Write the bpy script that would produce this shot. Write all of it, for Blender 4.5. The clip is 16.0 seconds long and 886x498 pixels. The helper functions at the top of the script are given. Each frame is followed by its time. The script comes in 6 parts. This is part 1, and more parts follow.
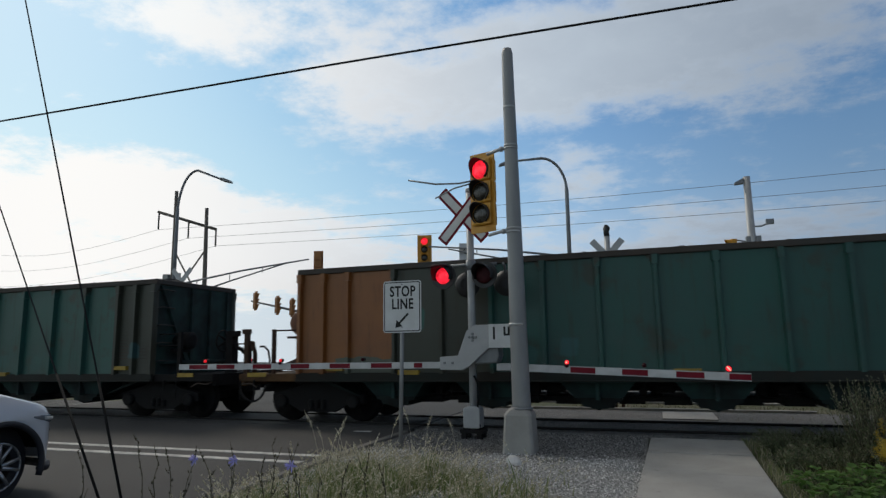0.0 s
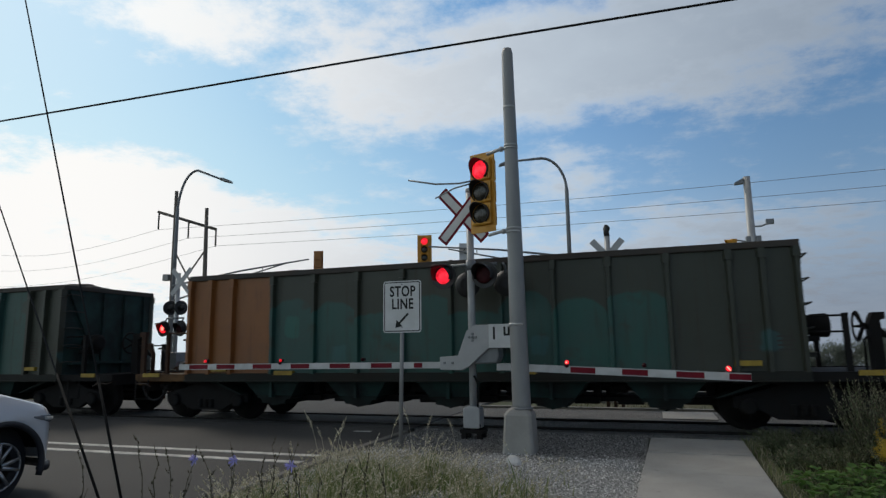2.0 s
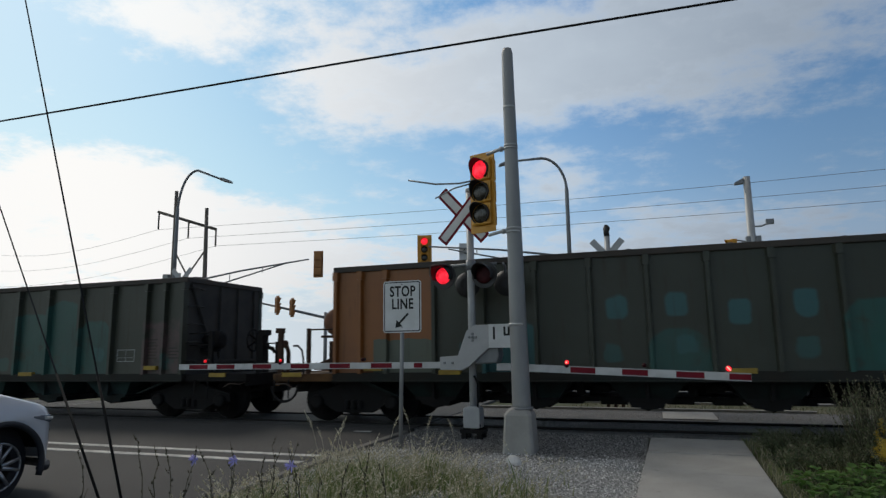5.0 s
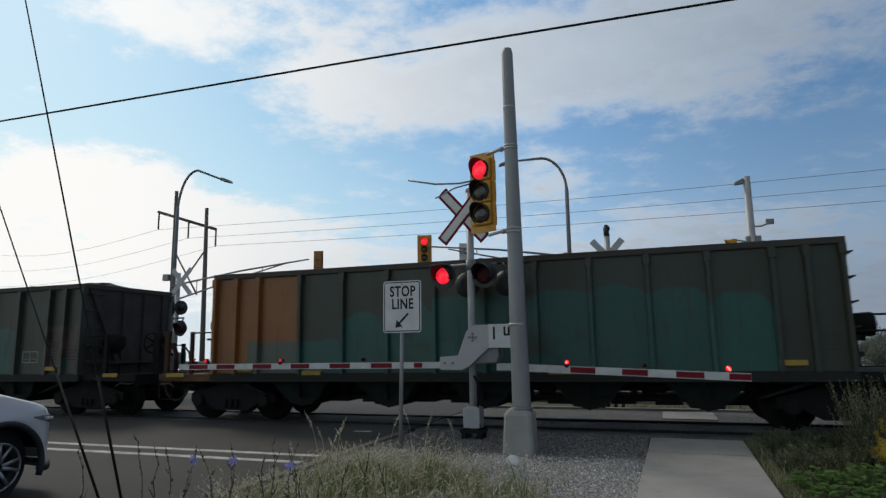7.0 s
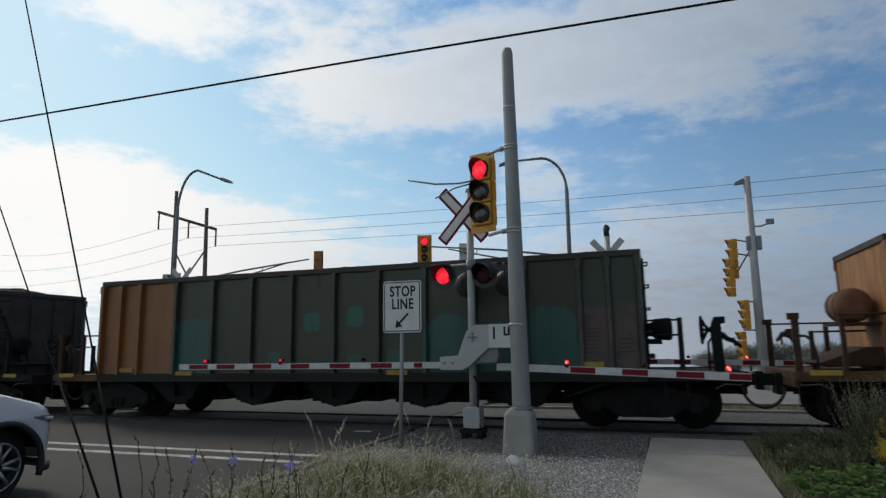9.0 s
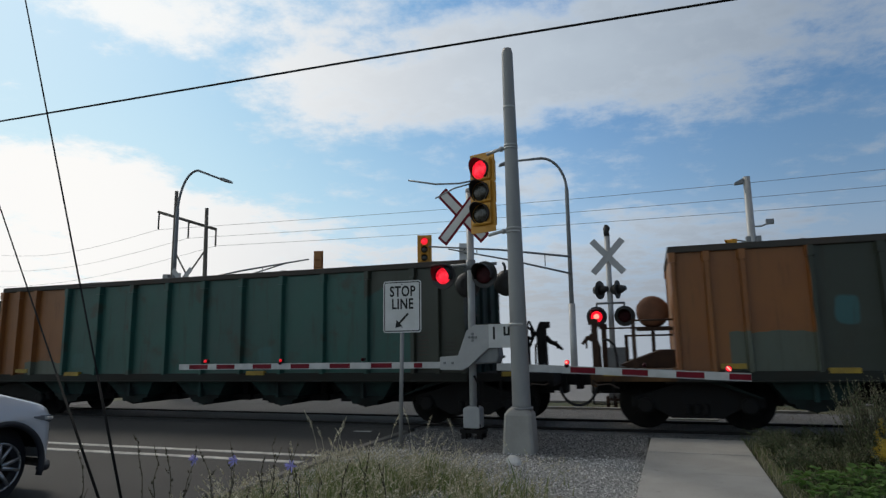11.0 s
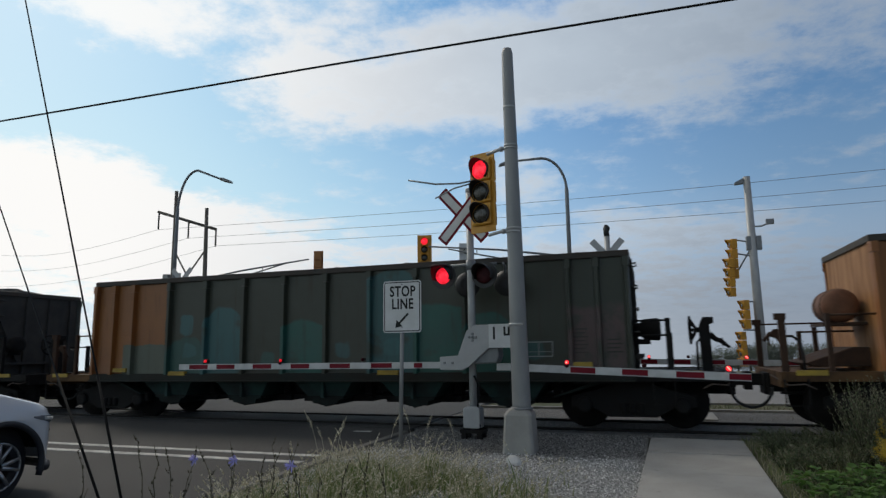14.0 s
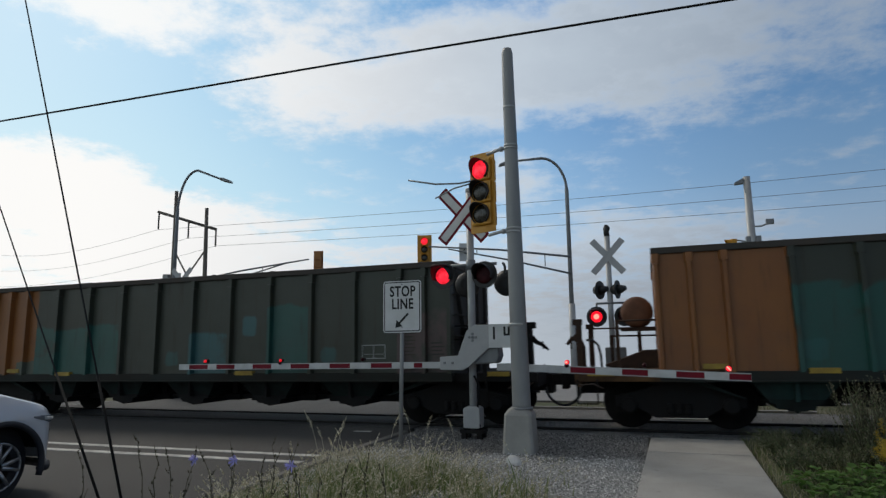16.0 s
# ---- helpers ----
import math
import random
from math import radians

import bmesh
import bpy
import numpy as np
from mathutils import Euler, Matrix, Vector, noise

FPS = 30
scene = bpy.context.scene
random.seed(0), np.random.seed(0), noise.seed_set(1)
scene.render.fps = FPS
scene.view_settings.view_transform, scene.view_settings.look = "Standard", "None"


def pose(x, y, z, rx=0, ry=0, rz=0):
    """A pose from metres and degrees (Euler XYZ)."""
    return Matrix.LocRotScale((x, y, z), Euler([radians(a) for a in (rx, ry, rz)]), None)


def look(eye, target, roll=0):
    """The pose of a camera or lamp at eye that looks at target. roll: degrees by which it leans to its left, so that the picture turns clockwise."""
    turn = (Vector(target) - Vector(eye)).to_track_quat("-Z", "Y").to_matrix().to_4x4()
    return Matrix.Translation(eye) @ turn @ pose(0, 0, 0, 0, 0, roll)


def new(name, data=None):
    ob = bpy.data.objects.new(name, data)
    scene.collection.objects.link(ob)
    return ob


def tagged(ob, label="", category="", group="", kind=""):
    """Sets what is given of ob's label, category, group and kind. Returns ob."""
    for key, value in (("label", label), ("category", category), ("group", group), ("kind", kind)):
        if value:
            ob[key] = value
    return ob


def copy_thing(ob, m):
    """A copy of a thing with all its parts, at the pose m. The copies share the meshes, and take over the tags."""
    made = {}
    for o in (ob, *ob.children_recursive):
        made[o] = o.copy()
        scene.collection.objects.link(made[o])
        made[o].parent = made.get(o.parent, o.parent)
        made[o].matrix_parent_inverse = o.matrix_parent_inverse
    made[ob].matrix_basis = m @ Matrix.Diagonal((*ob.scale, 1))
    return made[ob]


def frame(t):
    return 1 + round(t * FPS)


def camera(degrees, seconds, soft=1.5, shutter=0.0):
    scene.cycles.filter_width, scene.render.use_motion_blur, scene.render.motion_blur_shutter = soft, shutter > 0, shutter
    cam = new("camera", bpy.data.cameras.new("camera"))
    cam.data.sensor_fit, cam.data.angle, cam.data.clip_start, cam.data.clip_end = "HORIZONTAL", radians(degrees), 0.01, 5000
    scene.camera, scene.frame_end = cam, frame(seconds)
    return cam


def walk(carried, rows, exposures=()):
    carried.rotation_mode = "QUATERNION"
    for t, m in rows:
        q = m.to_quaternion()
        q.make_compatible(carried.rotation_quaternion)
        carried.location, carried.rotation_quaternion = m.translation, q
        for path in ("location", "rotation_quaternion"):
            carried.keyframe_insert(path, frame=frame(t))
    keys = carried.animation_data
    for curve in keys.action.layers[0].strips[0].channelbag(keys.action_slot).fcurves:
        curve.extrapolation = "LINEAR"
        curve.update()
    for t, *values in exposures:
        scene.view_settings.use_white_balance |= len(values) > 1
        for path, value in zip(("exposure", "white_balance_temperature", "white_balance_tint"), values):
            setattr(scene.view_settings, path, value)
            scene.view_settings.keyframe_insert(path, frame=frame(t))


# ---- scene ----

# ---- camera: it stands still on a tripod beside the pavement ----
cam = camera(71.0, 16.0, soft=1.35, shutter=0.12)
CAMERA_POSE = pose(0, 0, 1.62, 98.945, 0, 18.70) @ pose(0, 0, 0, 0, 0, -0.745)
walk(cam, [(0.0, CAMERA_POSE), (16.0, CAMERA_POSE)], exposures=[(0.0, 0.0), (16.0, 0.0)])

# ---- light: a hazy sun behind the train, blue sky with broken cloud ----
SUN_DIR = Vector((-1.1, 0.65, 1.12)).normalized()
world = bpy.data.worlds.new("world")
scene.world = world
world.use_nodes = True
wn, wl = world.node_tree.nodes, world.node_tree.links
wn.clear()
sky = wn.new("ShaderNodeTexSky")
sky.sky_type = "NISHITA"
sky.sun_disc = False
sky.sun_elevation = math.asin(SUN_DIR.z)
sky.sun_rotation = math.atan2(SUN_DIR.x, SUN_DIR.y)
sky.air_density, sky.dust_density, sky.ozone_density = 1.0, 1.5, 1.5
bg = wn.new("ShaderNodeBackground")
bg.inputs["Strength"].default_value = 0.05
wout = wn.new("ShaderNodeOutputWorld")
wl.new(sky.outputs[0], bg.inputs[0])
cloud_bg = wn.new("ShaderNodeBackground")
cloud_bg.inputs["Color"].default_value, cloud_bg.inputs["Strength"].default_value = (1.0, 0.955, 0.89, 1), 0.42
cloud_noise = wn.new("ShaderNodeTexNoise")
cloud_noise.inputs["Scale"].default_value, cloud_noise.inputs["Detail"].default_value = 2.6, 6.0
cloud_ramp = wn.new("ShaderNodeMapRange")
cloud_ramp.inputs[1].default_value, cloud_ramp.inputs[2].default_value = 0.36, 0.62
world_mix = wn.new("ShaderNodeMixShader")
wl.new(wn.new("ShaderNodeTexCoord").outputs["Generated"], cloud_noise.inputs["Vector"])
wl.new(cloud_noise.outputs["Fac"], cloud_ramp.inputs[0])
wl.new(cloud_ramp.outputs[0], world_mix.inputs[0])
wl.new(bg.outputs[0], world_mix.inputs[1])
wl.new(cloud_bg.outputs[0], world_mix.inputs[2])
wl.new(world_mix.outputs[0], wout.inputs[0])
sun_data = bpy.data.lights.new("sun", "SUN")
sun_data.energy, sun_data.angle, sun_data.color = 1.15, radians(16.0), (1.0, 0.92, 0.80)
sun = new("sun", sun_data)
sun.matrix_world = look(SUN_DIR * 50, (0, 0, 0))


# ---- materials ----
class Nodes:
    """A small builder for one node material."""

    def __init__(self, name):
        self.m = bpy.data.materials.new(name)
        self.m.use_nodes = True
        self.t = self.m.node_tree
        self.b = self.t.nodes["Principled BSDF"]
        self.coord = self.t.nodes.new("ShaderNodeTexCoord").outputs["Object"]

    def link(self, a, b):
        self.t.links.new(a, b)

    def put(self, socket, v):
        if hasattr(v, "is_output"):
            self.link(v, socket)
        elif isinstance(v, (tuple, list)) and len(v) == 3 and socket.type == "RGBA":
            socket.default_value = (*v, 1)
        else:
            socket.default_value = v

    def noise(self, scale, detail=4.0, rough=0.55, vec=None, stretch=None):
        n = self.t.nodes.new("ShaderNodeTexNoise")
        n.inputs["Scale"].default_value = scale
        n.inputs["Detail"].default_value = detail
        n.inputs["Roughness"].default_value = rough
        v = vec or self.coord
        if stretch:
            mp = self.t.nodes.new("ShaderNodeMapping")
            mp.inputs["Scale"].default_value = stretch
            self.link(v, mp.inputs[0])
            v = mp.outputs[0]
        self.link(v, n.inputs["Vector"])
        return n.outputs["Fac"]

    def math(self, op, a, b=0.0, c=0.0, clamp=False):
        n = self.t.nodes.new("ShaderNodeMath")
        n.operation, n.use_clamp = op, clamp
        for s, v in zip(n.inputs, (a, b, c)):
            self.put(s, v)
        return n.outputs[0]

    def band(self, v, a, b):
        n = self.t.nodes.new("ShaderNodeMapRange")
        n.interpolation_type = "SMOOTHSTEP"
        self.put(n.inputs[0], v)
        n.inputs[1].default_value, n.inputs[2].default_value = a, b
        return n.outputs[0]

    def mix(self, f, a, b):
        n = self.t.nodes.new("ShaderNodeMix")
        n.data_type = "RGBA"
        self.put(n.inputs[0], f)
        self.put(n.inputs[6], a)
        self.put(n.inputs[7], b)
        return n.outputs[2]

    def xyz(self, vec=None):
        n = self.t.nodes.new("ShaderNodeSeparateXYZ")
        self.link(vec or self.coord, n.inputs[0])
        return n.outputs

    def bump(self, height, strength=0.3, dist=0.02):
        n = self.t.nodes.new("ShaderNodeBump")
        n.inputs["Strength"].default_value, n.inputs["Distance"].default_value = strength, dist
        self.link(height, n.inputs["Height"])
        self.link(n.outputs[0], self.b.inputs["Normal"])

    def random(self):
        return self.t.nodes.new("ShaderNodeObjectInfo").outputs["Random"]

    def finish(self, color, rough=0.6, metal=0.0):
        self.put(self.b.inputs["Base Color"], color)
        self.put(self.b.inputs["Roughness"], rough)
        self.put(self.b.inputs["Metallic"], metal)
        return self.m


def surface(name, c1, c2, scale=3.0, fine=60.0, rough=0.6, metal=0.0, bump=0.15, dist=0.004, stretch=None, spec=0.5):
    """Two colours mottled at a large and a fine scale, with a little relief."""
    n = Nodes(name)
    big = n.band(n.noise(scale, 5, stretch=stretch), 0.32, 0.68)
    small = n.noise(fine, 3)
    f = n.math("ADD", n.math("MULTIPLY", big, 0.75), n.math("MULTIPLY", small, 0.35), clamp=True)
    n.bump(n.math("ADD", small, n.math("MULTIPLY", big, 0.5)), bump, dist)
    r = n.math("ADD", n.math("MULTIPLY", big, 0.2), rough - 0.1, clamp=True)
    n.b.inputs["Specular IOR Level"].default_value = spec
    return n.finish(n.mix(f, c1, c2), r, metal)


def glow(name, color, strength, dots=0.0):
    """A lens that gives off light; dots: the size of its diodes' pattern."""
    n = Nodes(name)
    n.put(n.b.inputs["Emission Color"], color)
    n.b.inputs["Emission Strength"].default_value = strength
    if dots:
        v = n.t.nodes.new("ShaderNodeTexVoronoi")
        v.inputs["Scale"].default_value = 1.0 / dots
        n.link(n.coord, v.inputs["Vector"])
        f = n.math("ADD", n.math("MULTIPLY", n.band(v.outputs["Distance"], 0.7, 0.1), 0.55), n.math("MULTIPLY", n.noise(7.0, 2), 0.75))
        n.link(n.math("MULTIPLY", f, strength * 1.35), n.b.inputs["Emission Strength"])
    return n.finish(color, 0.3)


ORANGE, TEAL, OLIVE, BLUE = (0.235, 0.084, 0.015), (0.011, 0.084, 0.064), (0.026, 0.030, 0.018), (0.028, 0.108, 0.112)


def car_paint(seed, orange, coats, blues, squares):
    """Weathered side paint: an orange end, and on each panel a fresh coat up to some height over old olive, with touch-ups, rust and grime.
    coats: a digit for each panel, 0 bare olive to 9 fully fresh; blues, squares: the panels with a bluer coat, and with a square touch-up."""
    n = Nodes("hopper_side_paint")
    x, y, z = n.xyz()
    warp = n.math("MULTIPLY", n.math("SUBTRACT", n.noise(2.2, 3), 0.5), 0.24)
    # panel number, from the pitch of the ribs
    cell = n.math("FLOOR", n.math("DIVIDE", n.math("SUBTRACT", x, 0.15), 1.03))

    def on(k):
        return n.math("COMPARE", cell, float(k), 0.2)

    edge, blue, square = 0.0, 0.0, 0.0
    for k, ch in enumerate(coats):
        if ch != "0":
            edge = n.math("MAXIMUM", edge, n.math("MULTIPLY", on(k), 1.0 + 0.26 * int(ch)))
    for k in blues:
        blue = n.math("MAXIMUM", blue, on(k))
    for k in squares:
        square = n.math("MAXIMUM", square, on(k))
    fresh = n.mix(n.band(n.noise(1.3, 4), 0.3, 0.7), TEAL, (0.019, 0.074, 0.060))
    fresh = n.mix(blue, fresh, BLUE)
    olive = n.mix(n.noise(3.0, 4), OLIVE, (0.035, 0.042, 0.028))
    # each panel weathered a little differently
    wn_ = n.t.nodes.new("ShaderNodeTexWhiteNoise")
    wn_.noise_dimensions = "1D"
    n.put(wn_.inputs["W"], n.math("ADD", cell, 17.3 * seed))
    pr, pg, pb = [n.xyz(wn_.outputs["Color"])[i] for i in range(3)]
    fresh = n.mix(n.math("MULTIPLY", pr, 0.45), fresh, (0.016, 0.048, 0.042))
    olive = n.mix(n.math("MULTIPLY", pg, 0.5), olive, (0.030, 0.030, 0.018))
    # the coat's upper edge sags and fades towards the ribs
    u0 = n.math("FRACT", n.math("DIVIDE", n.math("SUBTRACT", x, 0.15), 1.03))
    sag = n.math("MULTIPLY", n.math("POWER", n.math("ABSOLUTE", n.math("SUBTRACT", u0, 0.5)), 3.0), n.math("MULTIPLY", pb, -3.2))
    edge = n.math("ADD", edge, n.math("ADD", sag, n.math("MULTIPLY", n.math("SUBTRACT", pr, 0.5), 0.22)))
    under = n.band(n.math("SUBTRACT", n.math("ADD", edge, warp), z), -0.03, 0.05)
    worn = n.math("SUBTRACT", 1.0, n.math("MULTIPLY", n.band(n.noise(1.6, 5), 0.56, 0.70), 0.75))
    c = n.mix(n.math("MULTIPLY", under, worn), olive, fresh)
    # square touch-ups, with soft uneven corners
    u = n.math("FRACT", n.math("DIVIDE", n.math("SUBTRACT", x, 0.15), 1.03))
    du = n.math("ABSOLUTE", n.math("SUBTRACT", n.math("ADD", u, n.math("MULTIPLY", warp, 0.4)), 0.5))
    dv = n.math("MULTIPLY", n.math("ABSOLUTE", n.math("SUBTRACT", n.math("ADD", z, warp), n.math("ADD", 2.0, n.math("MULTIPLY", pg, 0.3)))), 0.80)
    # rounded corners: a high power norm of the two distances
    corner = n.math("POWER", n.math("ADD", n.math("POWER", du, 4.0), n.math("POWER", dv, 4.0)), 0.25)
    sq = n.math("MULTIPLY", square, n.band(corner, 0.205, 0.155))
    # smaller dabs of the same paint low on some other panels
    dd = n.math("ABSOLUTE", n.math("SUBTRACT", n.math("ADD", u, warp), n.math("ADD", 0.25, n.math("MULTIPLY", pb, 0.5))))
    de = n.math("ABSOLUTE", n.math("SUBTRACT", n.math("ADD", z, warp), n.math("ADD", 1.25, n.math("MULTIPLY", pr, 0.35))))
    dab = n.math("POWER", n.math("ADD", n.math("POWER", dd, 4.0), n.math("POWER", de, 4.0)), 0.25)
    dab = n.math("MULTIPLY", n.band(dab, 0.20, 0.14), n.math("GREATER_THAN", pg, 0.62))
    c = n.mix(n.math("MULTIPLY", dab, 0.6), c, n.mix(pr, TEAL, BLUE))
    c = n.mix(n.math("MULTIPLY", sq, 0.8), c, BLUE if blues else (0.010, 0.105, 0.078))
    # a faded panel with a pinkish ghost of old paint
    if seed % 2:
        ghost = n.math("MULTIPLY", on(11), n.band(n.math("ADD", z, n.math("MULTIPLY", warp, 2.0)), 2.4, 2.2))
        c = n.mix(n.math("MULTIPLY", ghost, n.band(n.noise(3.5, 4), 0.25, 0.6)), c, (0.085, 0.052, 0.048))
    # orange end
    om = n.math("LESS_THAN", n.math("ADD", x, n.math("MULTIPLY", warp, 0.3)), orange)
    org = n.mix(n.band(n.noise(1.1, 5), 0.35, 0.75), ORANGE, (0.20, 0.068, 0.015))
    low = n.math("MULTIPLY", n.math("LESS_THAN", z, n.math("ADD", n.math("MULTIPLY", warp, 1.2), 1.05 + 0.35 * ((seed * 7) % 3))), n.math("GREATER_THAN", x, 0.9))
    org = n.mix(n.math("MULTIPLY", low, 0.75), org, (0.035, 0.10, 0.085))
    c = n.mix(om, c, org)
    # rust and grime
    streak = n.band(n.noise(5.0, 5, stretch=(2.2, 1.0, 0.16)), 0.52, 0.78)
    c = n.mix(n.math("MULTIPLY", streak, 0.45), c, (0.045, 0.030, 0.020))
    dust = n.band(n.math("ADD", n.math("MULTIPLY", n.noise(1.7, 5), 0.8), n.math("MULTIPLY", z, -0.2)), 0.02, 0.32)
    c = n.mix(n.math("MULTIPLY", dust, 0.14), c, (0.075, 0.072, 0.062))
    chips = n.band(n.noise(26.0, 4), 0.68, 0.74)
    c = n.mix(n.math("MULTIPLY", chips, 0.55), c, (0.055, 0.028, 0.016))
    n.bump(n.noise(1.1, 3), 0.5, 0.05)
    return n.finish(c, n.math("ADD", 0.48, n.math("MULTIPLY", streak, 0.25)), 0.0)


MAT = dict(
    steel_dark=surface("dark_grimy_steel", (0.006, 0.006, 0.006), (0.014, 0.012, 0.011), 4, 50, 0.85, spec=0.25),
    sill=surface("grimy_side_sill", (0.016, 0.022, 0.019), (0.030, 0.026, 0.021), 1.6, 40, 0.8, spec=0.25),
    ochre=surface("rusty_ochre_platform", (0.13, 0.062, 0.018), (0.050, 0.030, 0.018), 2.6, 40, 0.8, spec=0.3),
    stencil=surface("faded_white_stencil", (0.30, 0.31, 0.30), (0.20, 0.21, 0.20), 5, 60, 0.7),
    rust=surface("rusty_steel", (0.030, 0.017, 0.012), (0.06, 0.034, 0.022), 5, 60, 0.85, spec=0.25),
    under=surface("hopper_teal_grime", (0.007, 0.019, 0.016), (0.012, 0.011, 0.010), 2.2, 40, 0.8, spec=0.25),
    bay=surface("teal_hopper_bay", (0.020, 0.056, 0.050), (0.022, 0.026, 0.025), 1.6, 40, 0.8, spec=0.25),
    chord=surface("top_chord_grime", (0.030, 0.030, 0.026), (0.065, 0.050, 0.040), 2.0, 40, 0.8),
    inside=surface("hopper_end_soot", (0.034, 0.034, 0.032), (0.070, 0.066, 0.060), 1.6, 30, 0.85, spec=0.25),
    orange_end=surface("orange_end_paint", (0.37, 0.17, 0.050), (0.20, 0.088, 0.032), 1.6, 30, 0.7, stretch=(2.4, 2.4, 0.45)),
    ballast_load=surface("dark_stone_load", (0.03, 0.03, 0.03), (0.08, 0.075, 0.07), 8, 40, 0.95, bump=1.0, dist=0.05),
    wheel=surface("wheel_steel", (0.009, 0.008, 0.008), (0.020, 0.017, 0.015), 6, 60, 0.75, 0.2, spec=0.3),
    yellow=surface("yellow_marking", (0.42, 0.28, 0.02), (0.26, 0.17, 0.03), 5, 50, 0.6),
    tank=surface("rusty_orange_tank", (0.17, 0.065, 0.028), (0.09, 0.042, 0.024), 3, 40, 0.8),
    rust_pale=surface("pale_rust", (0.07, 0.052, 0.043), (0.11, 0.085, 0.07), 5, 60, 0.85, spec=0.25),
    galv=surface("galvanised_steel", (0.19, 0.19, 0.188), (0.28, 0.28, 0.275), 2.5, 70, 0.5, 0.1, stretch=(1, 1, 0.3)),
    galv_dark=surface("weathered_grey_steel", (0.16, 0.165, 0.17), (0.24, 0.245, 0.25), 3, 60, 0.55, 0.3),
    alu=surface("cast_aluminium", (0.33, 0.33, 0.33), (0.42, 0.42, 0.415), 3, 60, 0.5, 0.2),
    white=surface("reflective_white", (0.60, 0.60, 0.59), (0.50, 0.50, 0.49), 4, 60, 0.4),
    gate_white=surface("dusty_white_sheeting", (0.56, 0.56, 0.55), (0.42, 0.42, 0.41), 4, 60, 0.5),
    red=surface("reflective_red", (0.19, 0.003, 0.014), (0.13, 0.003, 0.011), 4, 60, 0.6, spec=0.25),
    black=surface("black_paint", (0.012, 0.012, 0.012), (0.020, 0.020, 0.019), 4, 60, 0.7, spec=0.25),
    hood=surface("matt_black_hood", (0.014, 0.014, 0.015), (0.028, 0.027, 0.026), 6, 60, 0.6),
    sign_yellow=surface("signal_yellow", (0.58, 0.28, 0.02), (0.48, 0.22, 0.02), 4, 60, 0.5),
    sign_orange=surface("weathered_orange_signal", (0.34, 0.14, 0.03), (0.24, 0.10, 0.03), 4, 60, 0.6),
    concrete=surface("grey_concrete", (0.25, 0.24, 0.22), (0.34, 0.33, 0.305), 2.2, 45, 0.9, bump=0.4),
    kerb=surface("dirty_kerb_concrete", (0.12, 0.115, 0.10), (0.19, 0.18, 0.165), 2.2, 45, 0.9, bump=0.4),
    pale_stone=surface("pale_limestone", (0.52, 0.51, 0.48), (0.66, 0.65, 0.62), 6, 45, 0.9, bump=0.4),
    wood=surface("weathered_pole_wood", (0.10, 0.085, 0.07), (0.16, 0.14, 0.12), 3, 30, 0.9, stretch=(2, 2, 0.2)),
    cable=surface("black_cable", (0.010, 0.010, 0.010), (0.016, 0.016, 0.016), 5, 50, 0.95, spec=0.1),
    stay=surface("dull_stay_wire", (0.022, 0.023, 0.024), (0.034, 0.035, 0.036), 5, 50, 0.9, spec=0.1),
    guard=surface("faded_dark_guard", (0.007, 0.007, 0.008), (0.014, 0.014, 0.014), 6, 50, 0.9, spec=0.1),
    lens_dim=glow("lit_red_lamp_edge_on", (0.75, 0.012, 0.02), 0.75),
    lens_off=surface("unlit_dark_lens", (0.020, 0.016, 0.012), (0.035, 0.03, 0.02), 12, 80, 0.25),
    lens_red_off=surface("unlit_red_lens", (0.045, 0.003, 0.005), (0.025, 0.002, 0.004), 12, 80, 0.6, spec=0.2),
    lens_red=glow("lit_red_lens", (1.0, 0.018, 0.042), 1.25, 0.03),
    lens_hot=glow("lit_red_lamp", (1.0, 0.008, 0.022), 1.3),
    bulb=glow("white_hot_core", (1.0, 0.30, 0.22), 1.4),
    tyre=surface("tyre_rubber", (0.016, 0.016, 0.017), (0.03, 0.03, 0.03), 8, 60, 0.8),
    rim=surface("alloy_rim", (0.30, 0.31, 0.32), (0.38, 0.39, 0.40), 5, 60, 0.3, 0.8),
)


# ---- mesh helpers ----
def box(bm, x0, x1, y0, y1, z0, z1):
    v = [bm.verts.new((x, y, z)) for x in (x0, x1) for y in (y0, y1) for z in (z0, z1)]
    for f in ((0, 1, 3, 2), (4, 6, 7, 5), (0, 4, 5, 1), (2, 3, 7, 6), (0, 2, 6, 4), (1, 5, 7, 3)):
        bm.faces.new([v[i] for i in f])
    return bm


def frame_of(axis):
    axis = Vector(axis).normalized()
    side = axis.orthogonal().normalized()
    return side, axis.cross(side)


def tube(bm, points, radius, seg=10, caps=True):
    """A round tube along points; radius is one number or one for each point."""
    pts = [Vector(p) for p in points]
    rad = radius if isinstance(radius, (list, tuple)) else [radius] * len(pts)
    side = None
    rings = []
    for i, p in enumerate(pts):
        d = (pts[min(i + 1, len(pts) - 1)] - pts[max(i - 1, 0)]).normalized()
        if side is None:
            side, up = frame_of(d)
        else:
            side = (side - d * side.dot(d)).normalized()
            up = d.cross(side)
        rings.append([bm.verts.new(p + (side * math.cos(a) + up * math.sin(a)) * rad[i]) for a in [2 * math.pi * k / seg for k in range(seg)]])
    for a, b in zip(rings, rings[1:]):
        for k in range(seg):
            f = bm.faces.new((a[k], a[(k + 1) % seg], b[(k + 1) % seg], b[k]))
            f.smooth = True
    if caps:
        bm.faces.new(rings[0][::-1])
        bm.faces.new(rings[-1])
    return bm


